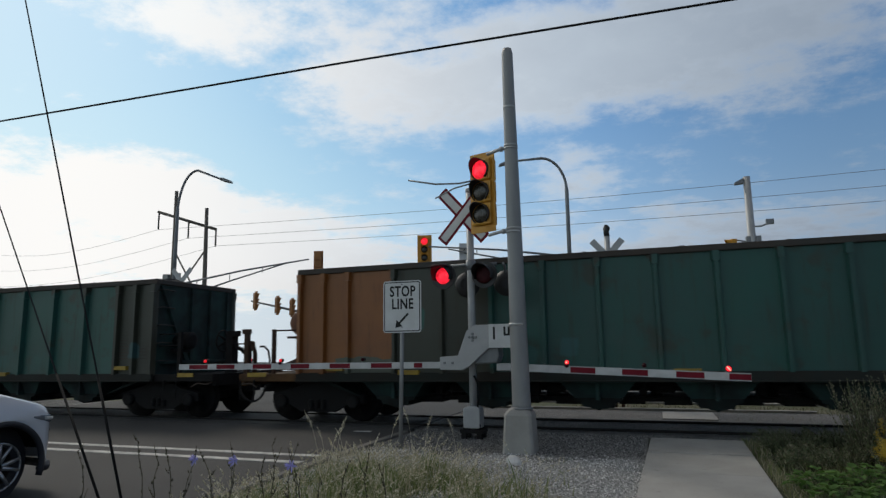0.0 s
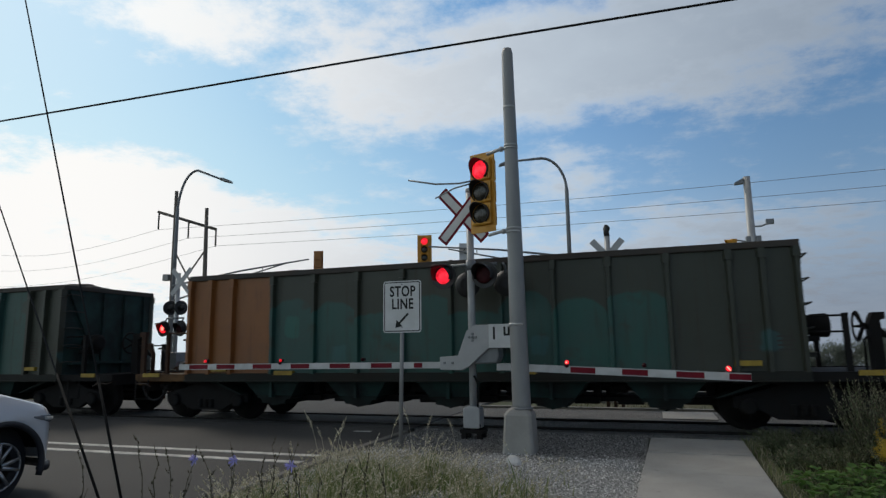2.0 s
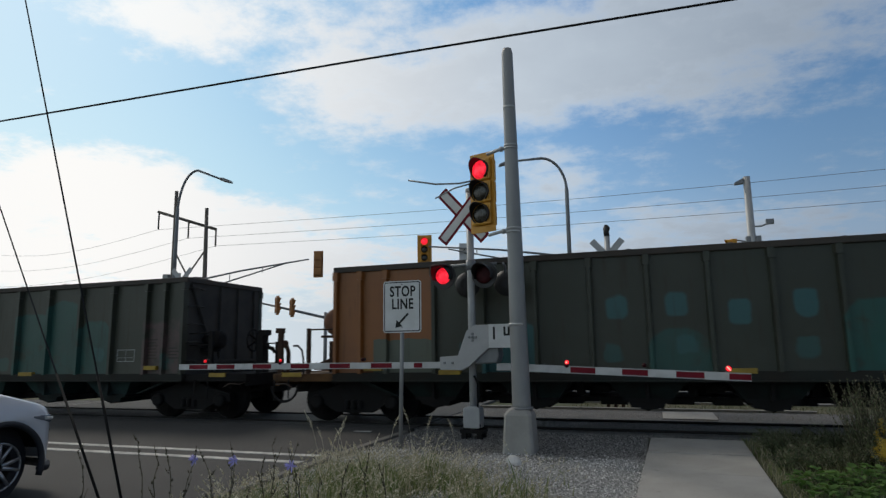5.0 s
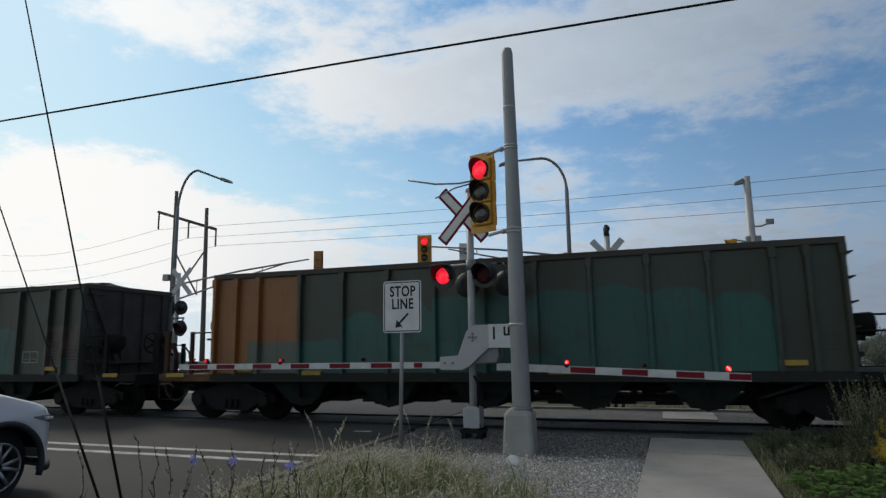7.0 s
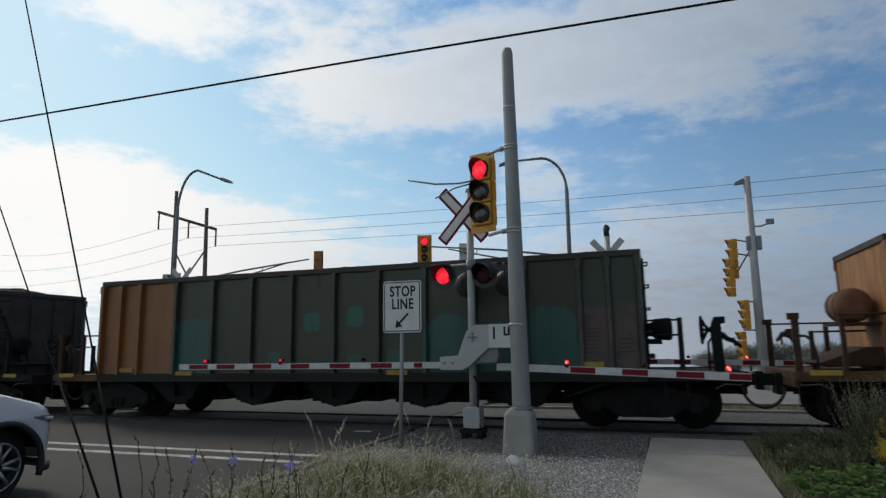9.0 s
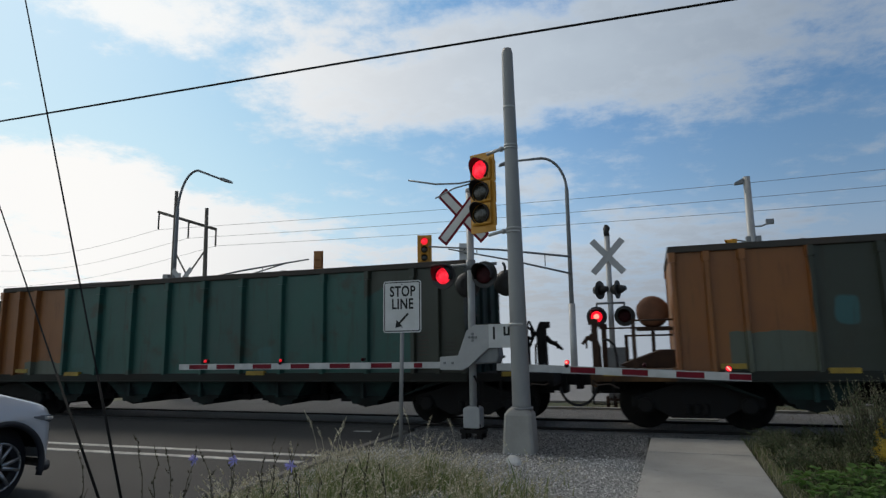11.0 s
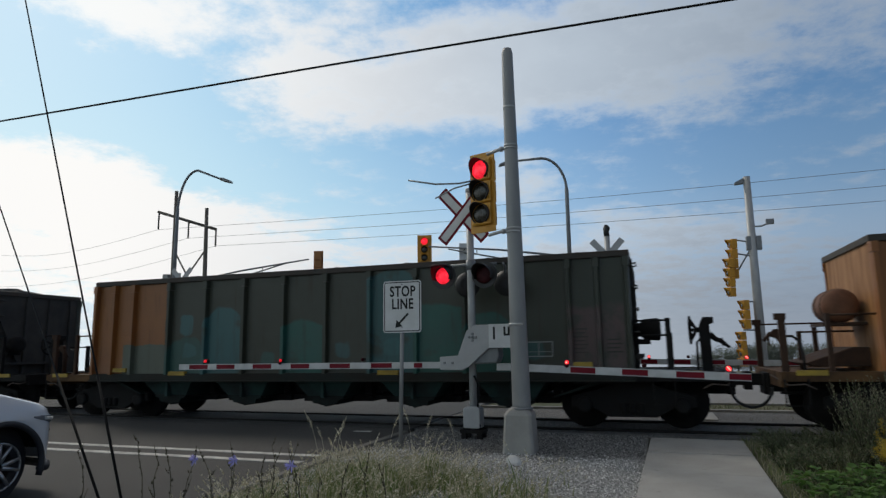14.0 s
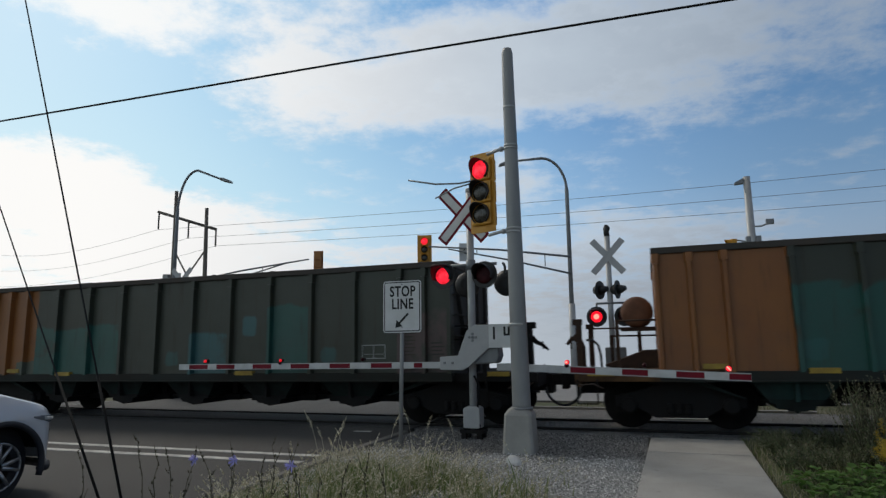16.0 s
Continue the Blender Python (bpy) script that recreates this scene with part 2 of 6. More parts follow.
def prism(bm, outline, depth0, depth1, plane="xz"):
    """An outline of (u, v) points extruded between two depths across the plane."""
    def at(u, v, d):
        return {"xz": (u, d, v), "xy": (u, v, d), "yz": (d, u, v)}[plane]
    a = [bm.verts.new(at(u, v, depth0)) for u, v in outline]
    b = [bm.verts.new(at(u, v, depth1)) for u, v in outline]
    n = len(outline)
    bm.faces.new(a)
    bm.faces.new(b[::-1])
    for i in range(n):
        bm.faces.new((a[i], b[i], b[(i + 1) % n], a[(i + 1) % n]))
    return bm


def disc_stack(bm, centre, axis, profile, seg=20):
    """A turned shape: profile of (along, radius) about the axis."""
    c, ax = Vector(centre), Vector(axis).normalized()
    return tube(bm, [c + ax * s for s, _ in profile], [max(r, 1e-4) for _, r in profile], seg)


def part(name, bm, material, parent=None, label="", bevel=0.0, at=None):
    me = bpy.data.meshes.new(name)
    bmesh.ops.recalc_face_normals(bm, faces=bm.faces)
    bm.to_mesh(me)
    bm.free()
    me.materials.append(material)
    ob = new(name, me)
    if parent:
        ob.parent = parent
    if at:
        ob.matrix_basis = at
    if bevel:
        mod = ob.modifiers.new("bevel", "BEVEL")
        mod.width, mod.segments, mod.limit_method, mod.angle_limit = bevel, 2, "ANGLE", radians(40)
    if label:
        ob["label"] = label
    return ob


def thing(name, m, label, category, group="", kind=""):
    ob = new(name)
    ob.empty_display_size = 0.3
    ob.matrix_basis = m
    return tagged(ob, label, category, group, kind)


def B():
    return bmesh.new()


# ---- the place: ground, road, track ----
def ground_material():
    n = Nodes("rough_grass_ground")
    big = n.band(n.noise(0.25, 5), 0.35, 0.65)
    c = n.mix(big, (0.075, 0.085, 0.040), (0.15, 0.13, 0.085))
    c = n.mix(n.band(n.noise(9, 4), 0.45, 0.7), c, (0.055, 0.075, 0.025))
    n.bump(n.noise(14, 4), 0.8, 0.05)
    return n.finish(c, 0.95)


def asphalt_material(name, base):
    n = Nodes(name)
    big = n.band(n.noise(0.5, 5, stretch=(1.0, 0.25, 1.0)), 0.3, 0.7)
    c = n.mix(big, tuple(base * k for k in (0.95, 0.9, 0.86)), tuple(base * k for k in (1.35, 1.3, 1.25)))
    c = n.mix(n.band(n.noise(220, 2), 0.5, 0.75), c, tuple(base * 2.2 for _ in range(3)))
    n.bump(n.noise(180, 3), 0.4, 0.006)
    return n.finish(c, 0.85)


def gravel_material():
    n = Nodes("grey_gravel")
    v = n.t.nodes.new("ShaderNodeTexVoronoi")
    v.inputs["Scale"].default_value = 62
    n.link(n.coord, v.inputs["Vector"])
    g = n.math("ADD", n.math("MULTIPLY", n.xyz(v.outputs["Color"])[0], 0.7), n.math("MULTIPLY", n.noise(1.0, 4), 0.4))
    x, y, z = n.xyz()
    # newer pale limestone away from the track, older dark ballast towards it
    old = n.band(n.math("ADD", y, n.math("MULTIPLY", n.math("SUBTRACT", n.noise(0.9, 5), 0.5), 2.4)), 8.9, 9.7)
    c = n.mix(g, n.mix(old, (0.12, 0.118, 0.11), (0.040, 0.039, 0.038)), n.mix(old, (0.60, 0.59, 0.565), (0.30, 0.29, 0.28)))
    n.bump(n.math("SUBTRACT", 1.0, v.outputs["Distance"]), 1.0, 0.03)
    return n.finish(c, 0.9)


def sheet(name, x0, x1, y0, y1, z, material, label, depth=0.12):
    ob = part(name, box(B(), x0, x1, y0, y1, z - depth, z), material)
    return tagged(ob, label, name.split("_")[0], kind="structure")


MAT["ground"], MAT["gravel"] = ground_material(), gravel_material()
# the second asphalt is the sunlit copy: the sunlight is put into its base colour
MAT["asphalt"], MAT["asphalt_pale"] = asphalt_material("worn_asphalt", 0.038), asphalt_material("asphalt_painted_sunlit", 0.17)
MAT["marking"] = surface("worn_road_paint", (0.62, 0.61, 0.57), (0.34, 0.33, 0.31), 3.0, 40, 0.8)
n = Nodes("brushed_concrete_walk")
c = n.mix(n.band(n.noise(1.2, 5), 0.32, 0.68), (0.28, 0.274, 0.252), (0.36, 0.35, 0.325))
c = n.mix(n.math("MULTIPLY", n.band(n.noise(5.0, 6, 0.7), 0.60, 0.70), 0.55), c, (0.12, 0.115, 0.10))
c = n.mix(n.band(n.noise(90.0, 2), 0.45, 0.75), c, (0.40, 0.39, 0.37))
n.bump(n.noise(60.0, 3, stretch=(0.3, 4.0, 1.0)), 0.3, 0.004)
MAT["walk"] = n.finish(c, 0.9)

gb = B()
strips = [[gb.verts.new((x, y, z)) for x in (-2400, -60, 60, 2400)] for y, z in ((-600, -0.06), (36, -0.06), (48, -0.3), (70, -1.2), (160, -5.3), (2400, -108))]
for r0, r1 in zip(strips, strips[1:]):
    for i in range(3):
        gb.faces.new((r0[i], r0[i + 1], r1[i + 1], r1[i]))
tagged(part("ground", gb, MAT["ground"]), "rough grassy ground falling away to the horizon", "ground", kind="structure")
sheet("road", -17.0, -4.78, -60, 36.0, 0.0, MAT["asphalt"], "dark worn asphalt road leading over the tracks")
sheet("road_beyond", -90, 60, 19.0, 31.0, -0.004, MAT["asphalt_pale"], "asphalt of the crossing road beyond the tracks, painted pale as if sunlit")
sheet("gravel_bed", -4.62, -0.24, 4.6, 12.4, -0.006, MAT["gravel"], "grey crushed stone beside the pavement")
sheet("pavement_beyond", 0.02, 1.14, 14.78, 16.3, 0.012, MAT["walk"], "pale concrete pavement slab beyond the track", 0.08)
sheet("kerb_beyond", -4.7, 3.4, 16.75, 16.90, 0.03, MAT["concrete"], "low pale kerb along the road beyond the track", 0.10)
sheet("track_bed", -260, 260, 12.2, 16.6, -0.014, MAT["gravel"], "grey ballast under the rails").matrix_basis = pose(0, 0, 0, 0, 0, 0.5)
for y in (8.06, 8.60):
    sheet("stop_line", -16.8, -4.95, y, y + 0.16, 0.008, MAT["marking"], "worn white stop line painted across the road", 0.007)
sheet("road_scuff", -5.75, -5.40, 11.35, 11.47, 0.006, MAT["marking"], "short worn scrap of white paint on the road", 0.005)
kerb = thing("kerb", pose(-4.70, 0, 0), "pale concrete kerb along the road edge", "kerb", kind="structure")
for k in range(-10, 9):
    part("kerb_stone", box(B(), -0.07, 0.07, -2.0 + k * 1.5, -0.515 + k * 1.5, -0.1, 0.035), MAT["kerb"], kerb, bevel=0.02)
pavement = thing("pavement", pose(0.52, 11.60, 0, 0, 0, -1.4), "pale concrete pavement slabs ending short of the track", "pavement", kind="structure")
for k in range(16):
    part("slab", box(B(), -0.72, 0.72, -1.5 * (k + 1) + 0.008, -1.5 * k - 0.008, -0.10, 0.035 - 0.003 * (k % 2)), MAT["walk"], pavement, bevel=0.008)

track = thing("railway_track", pose(0, 0, 0, 0, 0, 0.5), "dull steel rails set in ballast through the crossing", "track", kind="structure")
RAIL_N, RAIL_F = 12.62, 14.12
prof = [(-0.07, -0.10), (0.07, -0.10), (0.07, -0.085), (0.012, -0.06), (0.012, -0.01), (0.035, 0.0), (0.035, 0.035), (-0.035, 0.035), (-0.035, 0.0), (-0.012, -0.01), (-0.012, -0.06), (-0.07, -0.085)]
for y in (RAIL_N, RAIL_F):
    part("rail", prism(B(), [(y + u, v) for u, v in prof], -260, 260, "yz"), MAT["wheel"], track)
# asphalt and rubber panels at the road's crossing
for y0, y1 in ((12.10, 12.53), (12.75, 14.02), (14.22, 14.95)):
    part("crossing_panel", box(B(), -17.0, -4.85, y0, y1, -0.1, 0.006), MAT["asphalt"], track)


# ---- the train ----
CAR_LEN, PLATE = 12.64, 1.02
RIBS = [0.05, 0.62, 1.2] + [2.25 + 1.03 * k for k in range(10)] + [12.05, 12.59]
SIDE_N, SIDE_F = -1.44, 1.44     # the car's own y, from the track's middle
TOP = 3.305
TRUCKS = (0.3, 12.55)
TRACK_MID = 13.37


def build_truck(car, x):
    bolster = B()
    box(bolster, -0.22, 0.22, -1.05, 1.05, 0.46, 0.80)
    truck = part("truck", bolster, MAT["steel_dark"], car, "grimy cast steel truck", at=pose(x, 0, 0))
    for s in (-1, 1):
        b = B()
        y0, y1 = s * 0.98, s * 1.12
        out = [(-1.12, 0.62), (-1.12, 0.42), (-0.72, 0.40), (-0.42, 0.24), (0.42, 0.24), (0.72, 0.40), (1.12, 0.42), (1.12, 0.62), (0.62, 0.74), (0.3, 0.86), (-0.3, 0.86), (-0.62, 0.74)]
        prism(b, out, min(y0, y1), max(y0, y1))
        for dx in (-0.87, 0.87):
            disc_stack(b, (dx, s * 1.10, 0.46), (0, s, 0), [(0, 0.15), (0.10, 0.15), (0.12, 0.10)], 12)
        for k in range(-1, 2):
            tube(b, [(k * 0.15, s * 1.13, 0.30 + 0.05 * j) for j in range(5)], [0.055, 0.065, 0.055, 0.065, 0.055], 8)
        part("side_frame", b, MAT["steel_dark"], truck, bevel=0.02)
    for dx in (-0.87, 0.87):
        b = B()
        for s in (-1, 1):
            disc_stack(b, (0, s * 0.68, 0), (0, s, 0), [(-0.03, 0.49), (0.0, 0.49), (0.005, 0.46), (0.07, 0.455), (0.125, 0.45), (0.125, 0.38), (0.095, 0.36), (0.085, 0.20), (0.13, 0.14), (0.16, 0.10)], 28)
        tube(b, [(0, -0.9, 0), (0, 0.9, 0)], 0.085, 12)
        for k in range(4):      # casting marks that show the turning
            a = k * math.pi / 2
            for s in (-1, 1):
                tube(b, [(0.2 * math.cos(a), s * 0.79, 0.2 * math.sin(a)), (0.36 * math.cos(a), s * 0.79, 0.36 * math.sin(a))], 0.02, 6)
        part("wheelset", b, MAT["wheel"], truck, at=pose(dx, 0, 0.495))
    return truck


def build_car():
    car = thing("hopper_car", pose(0, TRACK_MID, 0), "weathered teal and orange open hopper wagon on the track", "railway wagon", "hopper wagons of the train")
    t = 0.05
    b = B()
    for y in (SIDE_N, SIDE_F - t):
        box(b, 0, CAR_LEN, y, y + t, PLATE, TOP - 0.10)
    part("side_panel", b, MAT["under"], car)
    b = B()
    box(b, 0.02, 0.08, SIDE_N + t, SIDE_F - t, PLATE, TOP - 0.10)
    part("end_wall", b, MAT["orange_end"], car, "rust-streaked orange end wall")
    b = B()
    box(b, CAR_LEN - 0.08, CAR_LEN - 0.02, SIDE_N + t, SIDE_F - t, PLATE, TOP - 0.10)
    part("end_wall", b, MAT["inside"], car, "sooty dark end wall with stiffeners")
    for y in (-0.25, 0.45, 1.15):
        part("stiffener", box(B(), CAR_LEN - 0.018, CAR_LEN + 0.05, y - 0.04, y + 0.04, PLATE, TOP - 0.14), MAT["inside"], car)
    part("diagonal_brace", prism(B(), [(-1.36, TOP - 0.16), (-1.22, TOP - 0.16), (-0.30, 1.32), (-0.44, 1.32)], CAR_LEN - 0.016, CAR_LEN + 0.06, "yz"), MAT["inside"], car)
    part("end_ledge", box(B(), CAR_LEN - 0.016, CAR_LEN + 0.16, SIDE_N + 0.2, SIDE_F - 0.2, 1.30, 1.36), MAT["inside"], car)
    # the top chord, all round, with a small overhang at the corners
    b = B()
    for y in (SIDE_N - 0.06, SIDE_F - 0.10):
        box(b, -0.02, CAR_LEN + 0.02, y, y + 0.16, TOP - 0.12, TOP)
    for x in (-0.02, CAR_LEN - 0.12):
        box(b, x, x + 0.14, SIDE_N + 0.10, SIDE_F - 0.10, TOP - 0.12, TOP)
    part("top_chord", b, MAT["chord"], car, bevel=0.015)
    # the load, heaped a little above the chord in places
    b = B()
    nx, ny = 150, 12
    grid = [[b.verts.new((0.12 + (CAR_LEN - 0.24) * i / nx, SIDE_N + 0.10 + (SIDE_F - SIDE_N - 0.20) * j / ny,
                          TOP - 0.07 + 0.23 * math.sin(math.pi * j / ny) * (0.7 + 0.3 * math.sin(i * 0.28)) * min(1.0, i / 8, (nx - i) / 8) + 0.08 * noise.noise((i * 0.9, j * 0.9, 3))))
             for j in range(ny + 1)] for i in range(nx + 1)]
    for i in range(nx):
        for j in range(ny):
            b.faces.new((grid[i][j], grid[i + 1][j], grid[i + 1][j + 1], grid[i][j + 1]))
    part("load", b, MAT["ballast_load"], car, "dark crushed stone heaped in the wagon")
    # ribs: a hat section, flared into a gusset under the chord
    for side, s in ((SIDE_N, -1), (SIDE_F, 1)):
        for x in RIBS:
            b = B()
            outline = [(x - 0.055, side), (x - 0.035, side + s * 0.11), (x + 0.035, side + s * 0.11), (x + 0.055, side)]
            prism(b, outline, PLATE + 0.04, TOP - 0.30, "xy")
            outline = [(x - 0.075, side), (x - 0.055, side + s * 0.12), (x + 0.055, side + s * 0.12), (x + 0.075, side)]
            prism(b, outline, TOP - 0.298, TOP - 0.12, "xy")
            part("side_rib", b, MAT["under"], car)
        b = B()
        y0, y1 = sorted((side, side + s * 0.08))
        box(b, 0.0, CAR_LEN, y0, y1, PLATE - 0.09, PLATE + 0.06)
        y0, y1 = sorted((side - s * 0.06, side + s * 0.12))
        box(b, 0.0, CAR_LEN, y0, y1, PLATE - 0.12, PLATE - 0.092)
        part("side_sill", b, MAT["sill"], car)
    # hopper bays: a chute tapering to a toothed discharge gate
    for k in range(5):
        c = 2.17 + 2.04 * k
        b = B()
        rings = []
        for hx, hy, z in ((0.80, 1.36, PLATE - 0.02), (0.66, 1.33, 0.86), (0.40, 1.20, 0.54)):
            rings.append([b.verts.new((c + sx * hx, sy * hy, z)) for sx, sy in ((-1, -1), (1, -1), (1, 1), (-1, 1))])
        for r0, r1 in zip(rings, rings[1:]):
            for i in range(4):
                b.faces.new((r0[i], r0[(i + 1) % 4], r1[(i + 1) % 4], r1[i]))
        b.faces.new(rings[0])
        b.faces.new(rings[-1])
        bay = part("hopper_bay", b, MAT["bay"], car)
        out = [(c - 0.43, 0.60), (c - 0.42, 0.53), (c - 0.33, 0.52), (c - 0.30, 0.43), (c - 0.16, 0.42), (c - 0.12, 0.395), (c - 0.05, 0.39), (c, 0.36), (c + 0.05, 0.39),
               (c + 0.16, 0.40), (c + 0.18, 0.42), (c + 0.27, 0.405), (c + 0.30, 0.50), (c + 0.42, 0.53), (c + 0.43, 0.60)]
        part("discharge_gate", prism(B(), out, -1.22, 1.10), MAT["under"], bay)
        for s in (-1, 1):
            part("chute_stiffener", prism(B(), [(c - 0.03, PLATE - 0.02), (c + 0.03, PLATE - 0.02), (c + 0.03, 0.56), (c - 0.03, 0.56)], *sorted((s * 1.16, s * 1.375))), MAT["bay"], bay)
    part("centre_sill", box(B(), -1.55, 14.3, -0.35, 0.35, 0.66, 1.0), MAT["steel_dark"], car)
    for k in range(-1, 5):
        c = 3.19 + 2.04 * k
        if not 1.0 < c < 12.0:
            continue
        b = B()
        box(b, c - 0.10, c + 0.12, -0.25, 0.25, 0.46, 0.70)
        tube(b, [(c - 0.62, -0.42, 0.52), (c - 0.1, -0.42, 0.50), (c + 0.55, -0.42, 0.52)], 0.040, 8)
        box(b, c - 0.68, c - 0.20, -0.60, 0.90, 0.43, 0.56)
        box(b, c - 0.20, c + 0.14, -0.50, 0.90, 0.47, 0.56)
        box(b, c + 0.14, c + 0.64, -0.60, 0.90, 0.42, 0.57)
        box(b, c - 0.30, c - 0.16, -0.75, -0.45, 0.60, 0.92)
        disc_stack(b, (c + 0.02, -0.7, 0.74), (1, 0, 0), [(0, 0.09), (0.30, 0.09), (0.34, 0.05)], 10)
        part("brake_rigging", b, MAT["steel_dark"], car)
    part("brake_pipe", tube(B(), [(-1.4, -0.62, 0.66), (0.8, -0.62, 0.66), (1.4, -0.55, 0.80), (11.3, -0.55, 0.80), (12.0, -0.62, 0.66), (14.2, -0.62, 0.66)], 0.025, 6), MAT["steel_dark"], car)
    for x0, x1 in ((-0.2, 0.9), (11.5, 12.9)):
        part("bolster_beam", box(B(), x0, x1, -1.2, 1.2, 0.84, 0.95), MAT["steel_dark"], car)
    # slope sheets over the trucks
    for x0, x1 in ((1.40, 0.10), (11.12, CAR_LEN - 0.10)):
        s = 1 if x1 > x0 else -1
        part("slope_sheet", prism(B(), [(x0, 0.60), (x0 + s * 0.06, 0.60), (x1, PLATE), (x1 - s * 0.30, PLATE)], -1.30, 1.30), MAT["under"], car)
    # end platforms and what stands on them
    for x0, x1 in ((-1.5, 0.0), (CAR_LEN, 14.3)):
        front = x0 < 0
        b = B()
        box(b, x0, x1, SIDE_N + 0.12, SIDE_F - 0.12, 0.96, 1.04)
        for y in (SIDE_N + 0.02, SIDE_F - 0.12):
            box(b, x0, x1, y, y + 0.10, 0.90, 1.06)
        xe = x0 if front else x1 - 0.1
        box(b, xe, xe + 0.1, SIDE_N + 0.12, SIDE_F - 0.12, 0.80, 1.06)
        part("end_platform", b, MAT["ochre"] if front else MAT["steel_dark"], car, "rusty ochre end platform" if front else "")
    b = B()
    disc_stack(b, (-0.34, -0.87, 2.18), (0, 1, 0), [(0, 0.10), (0.02, 0.20), (0.06, 0.27), (0.13, 0.30), (0.80, 0.30), (0.87, 0.22)], 24)
    tank = part("air_tank", b, MAT["tank"], car, "rusty orange cylindrical air tank")
    for y in (-0.66, -0.26):
        part("tank_strap", disc_stack(B(), (-0.34, y, 2.18), (0, 1, 0), [(0, 0.306), (0.05, 0.306)], 24), MAT["rust"], tank)
    part("tank_bracket", box(B(), -0.66, 0.02, -0.85, 0.1, 1.83, 1.88), MAT["rust"], car)
    part("slope_cover", prism(B(), [(-1.0, 1.18), (-0.85, 1.12), (0.02, 1.12), (0.02, 1.45), (-0.25, 1.45)], -0.80, 0.7), MAT["rust"], car, bevel=0.02)
    # posts and rails, front
    for x, y, top, w, m in ((-1.40, -1.30, 2.02, 0.055, "rust"), (-0.70, -1.30, 2.03, 0.035, "rust"), (-0.88, 0.05, 1.76, 0.035, "rust"), (-1.40, 1.25, 2.00, 0.055, "rust"), (-0.35, 1.25, 1.85, 0.04, "rust")):
        b = B()
        box(b, x - w, x + w, y - 0.04, y + 0.04, 1.04, top)
        if top > 1.98 and x < -1:
            box(b, x - w - 0.05, x + w + 0.015, y - 0.055, y + 0.055, top - 0.08, top + 0.03)
        part("end_post", b, MAT[m], car)
    for p, q in (((-0.70, -1.30, 2.00), (0.02, -1.30, 2.00)),
                 ((-0.88, 0.05, 1.74), (0.02, 0.05, 1.74)), ((-1.40, 1.25, 1.93), (0.02, 1.25, 1.93))):
        part("handrail", tube(B(), [p, q], 0.018, 8), MAT["rust"], car)
    b = B()
    tube(b, [(-1.36, -1.05, 1.04), (-1.36, -1.05, 1.52), (-1.42, -1.05, 1.66), (-1.56, -1.05, 1.70), (-1.66, -1.05, 1.58)], [0.05, 0.05, 0.06, 0.05, 0.028], 8)
    disc_stack(b, (-1.46, -1.10, 1.72), (0, 1, 0), [(0, 0.07), (0.10, 0.07)], 10)
    tube(b, [(-1.58, -1.05, 1.66), (-1.58, -1.05, 1.50)], 0.018, 6)
    part("brake_valve", b, MAT["rust"], car, "rusty valve with a hanging handle")
    b = B()
    tube(b, [(-1.30, -0.95, 1.66), (-1.18, -0.95, 1.66), (-1.08, -0.95, 1.56), (-1.04, -0.95, 1.36), (-1.03, -0.95, 1.04)], 0.024, 8)
    part("brake_hose", b, MAT["tyre"], car)
    # posts, rails and the hand brake, rear
    for x, y, top, w in ((13.25, -1.30, 2.03, 0.045), (13.35, 1.25, 1.80, 0.045)):
        part("end_post", box(B(), x - w, x + w, y - 0.04, y + 0.04, 1.04, top), MAT["steel_dark"], car)
    for p, q in (((CAR_LEN, -1.30, 1.99), (13.25, -1.30, 1.99)), ((CAR_LEN, -1.30, 1.72), (13.25, -1.30, 1.72)), ((CAR_LEN, 1.25, 1.76), (13.35, 1.25, 1.76))):
        part("handrail", tube(B(), [p, q], 0.018, 8), MAT["steel_dark"], car)
    b = B()
    disc_stack(b, (CAR_LEN, -0.75, 1.84), (1, 0, 0), [(0, 0.12), (0.12, 0.13), (0.20, 0.20), (0.44, 0.215), (0.48, 0.20), (0.50, 0.12)], 20)
    box(b, CAR_LEN, CAR_LEN + 0.30, -0.93, -0.57, 1.56, 1.66)
    part("brake_cylinder", b, MAT["steel_dark"], car, "black brake cylinder")
    b = B()
    wy, wz = -0.30, 1.82
    ring = [(13.68, wy + 0.26 * math.cos(a), wz + 0.26 * math.sin(a)) for a in [k * math.pi / 9 for k in range(19)]]
    tube(b, ring, 0.022, 6, caps=False)
    for k in range(5):
        a = k * math.pi * 0.4
        tube(b, [(13.79, wy, wz), (13.68, wy + 0.26 * math.cos(a), wz + 0.26 * math.sin(a))], [0.035, 0.016], 6)
    tube(b, [(13.76, wy, wz), (13.90, wy, wz)], 0.05, 8)
    part("brake_wheel", b, MAT["steel_dark"], car, "dark dished hand brake wheel")
    b = B()
    prism(b, [(13.86, 1.04), (14.04, 1.04), (14.02, 1.92), (14.10, 1.94), (14.10, 2.06), (13.92, 2.06), (13.88, 1.98), (13.84, 1.86)], wy - 0.12, wy + 0.12)
    tube(b, [(13.86, wy + 0.05, 1.66), (13.79, wy + 0.05, 1.58), (13.78, wy + 0.05, 1.04)], 0.022, 6)
    part("brake_column", b, MAT["steel_dark"], car)
    b = B()
    tube(b, [(14.02, wy, 1.74), (14.12, wy, 1.64), (14.22, wy, 1.60), (14.36, wy, 1.48)], [0.06, 0.05, 0.045, 0.025], 8)
    tube(b, [(14.24, wy, 1.66), (14.25, wy, 1.50)], 0.018, 6)
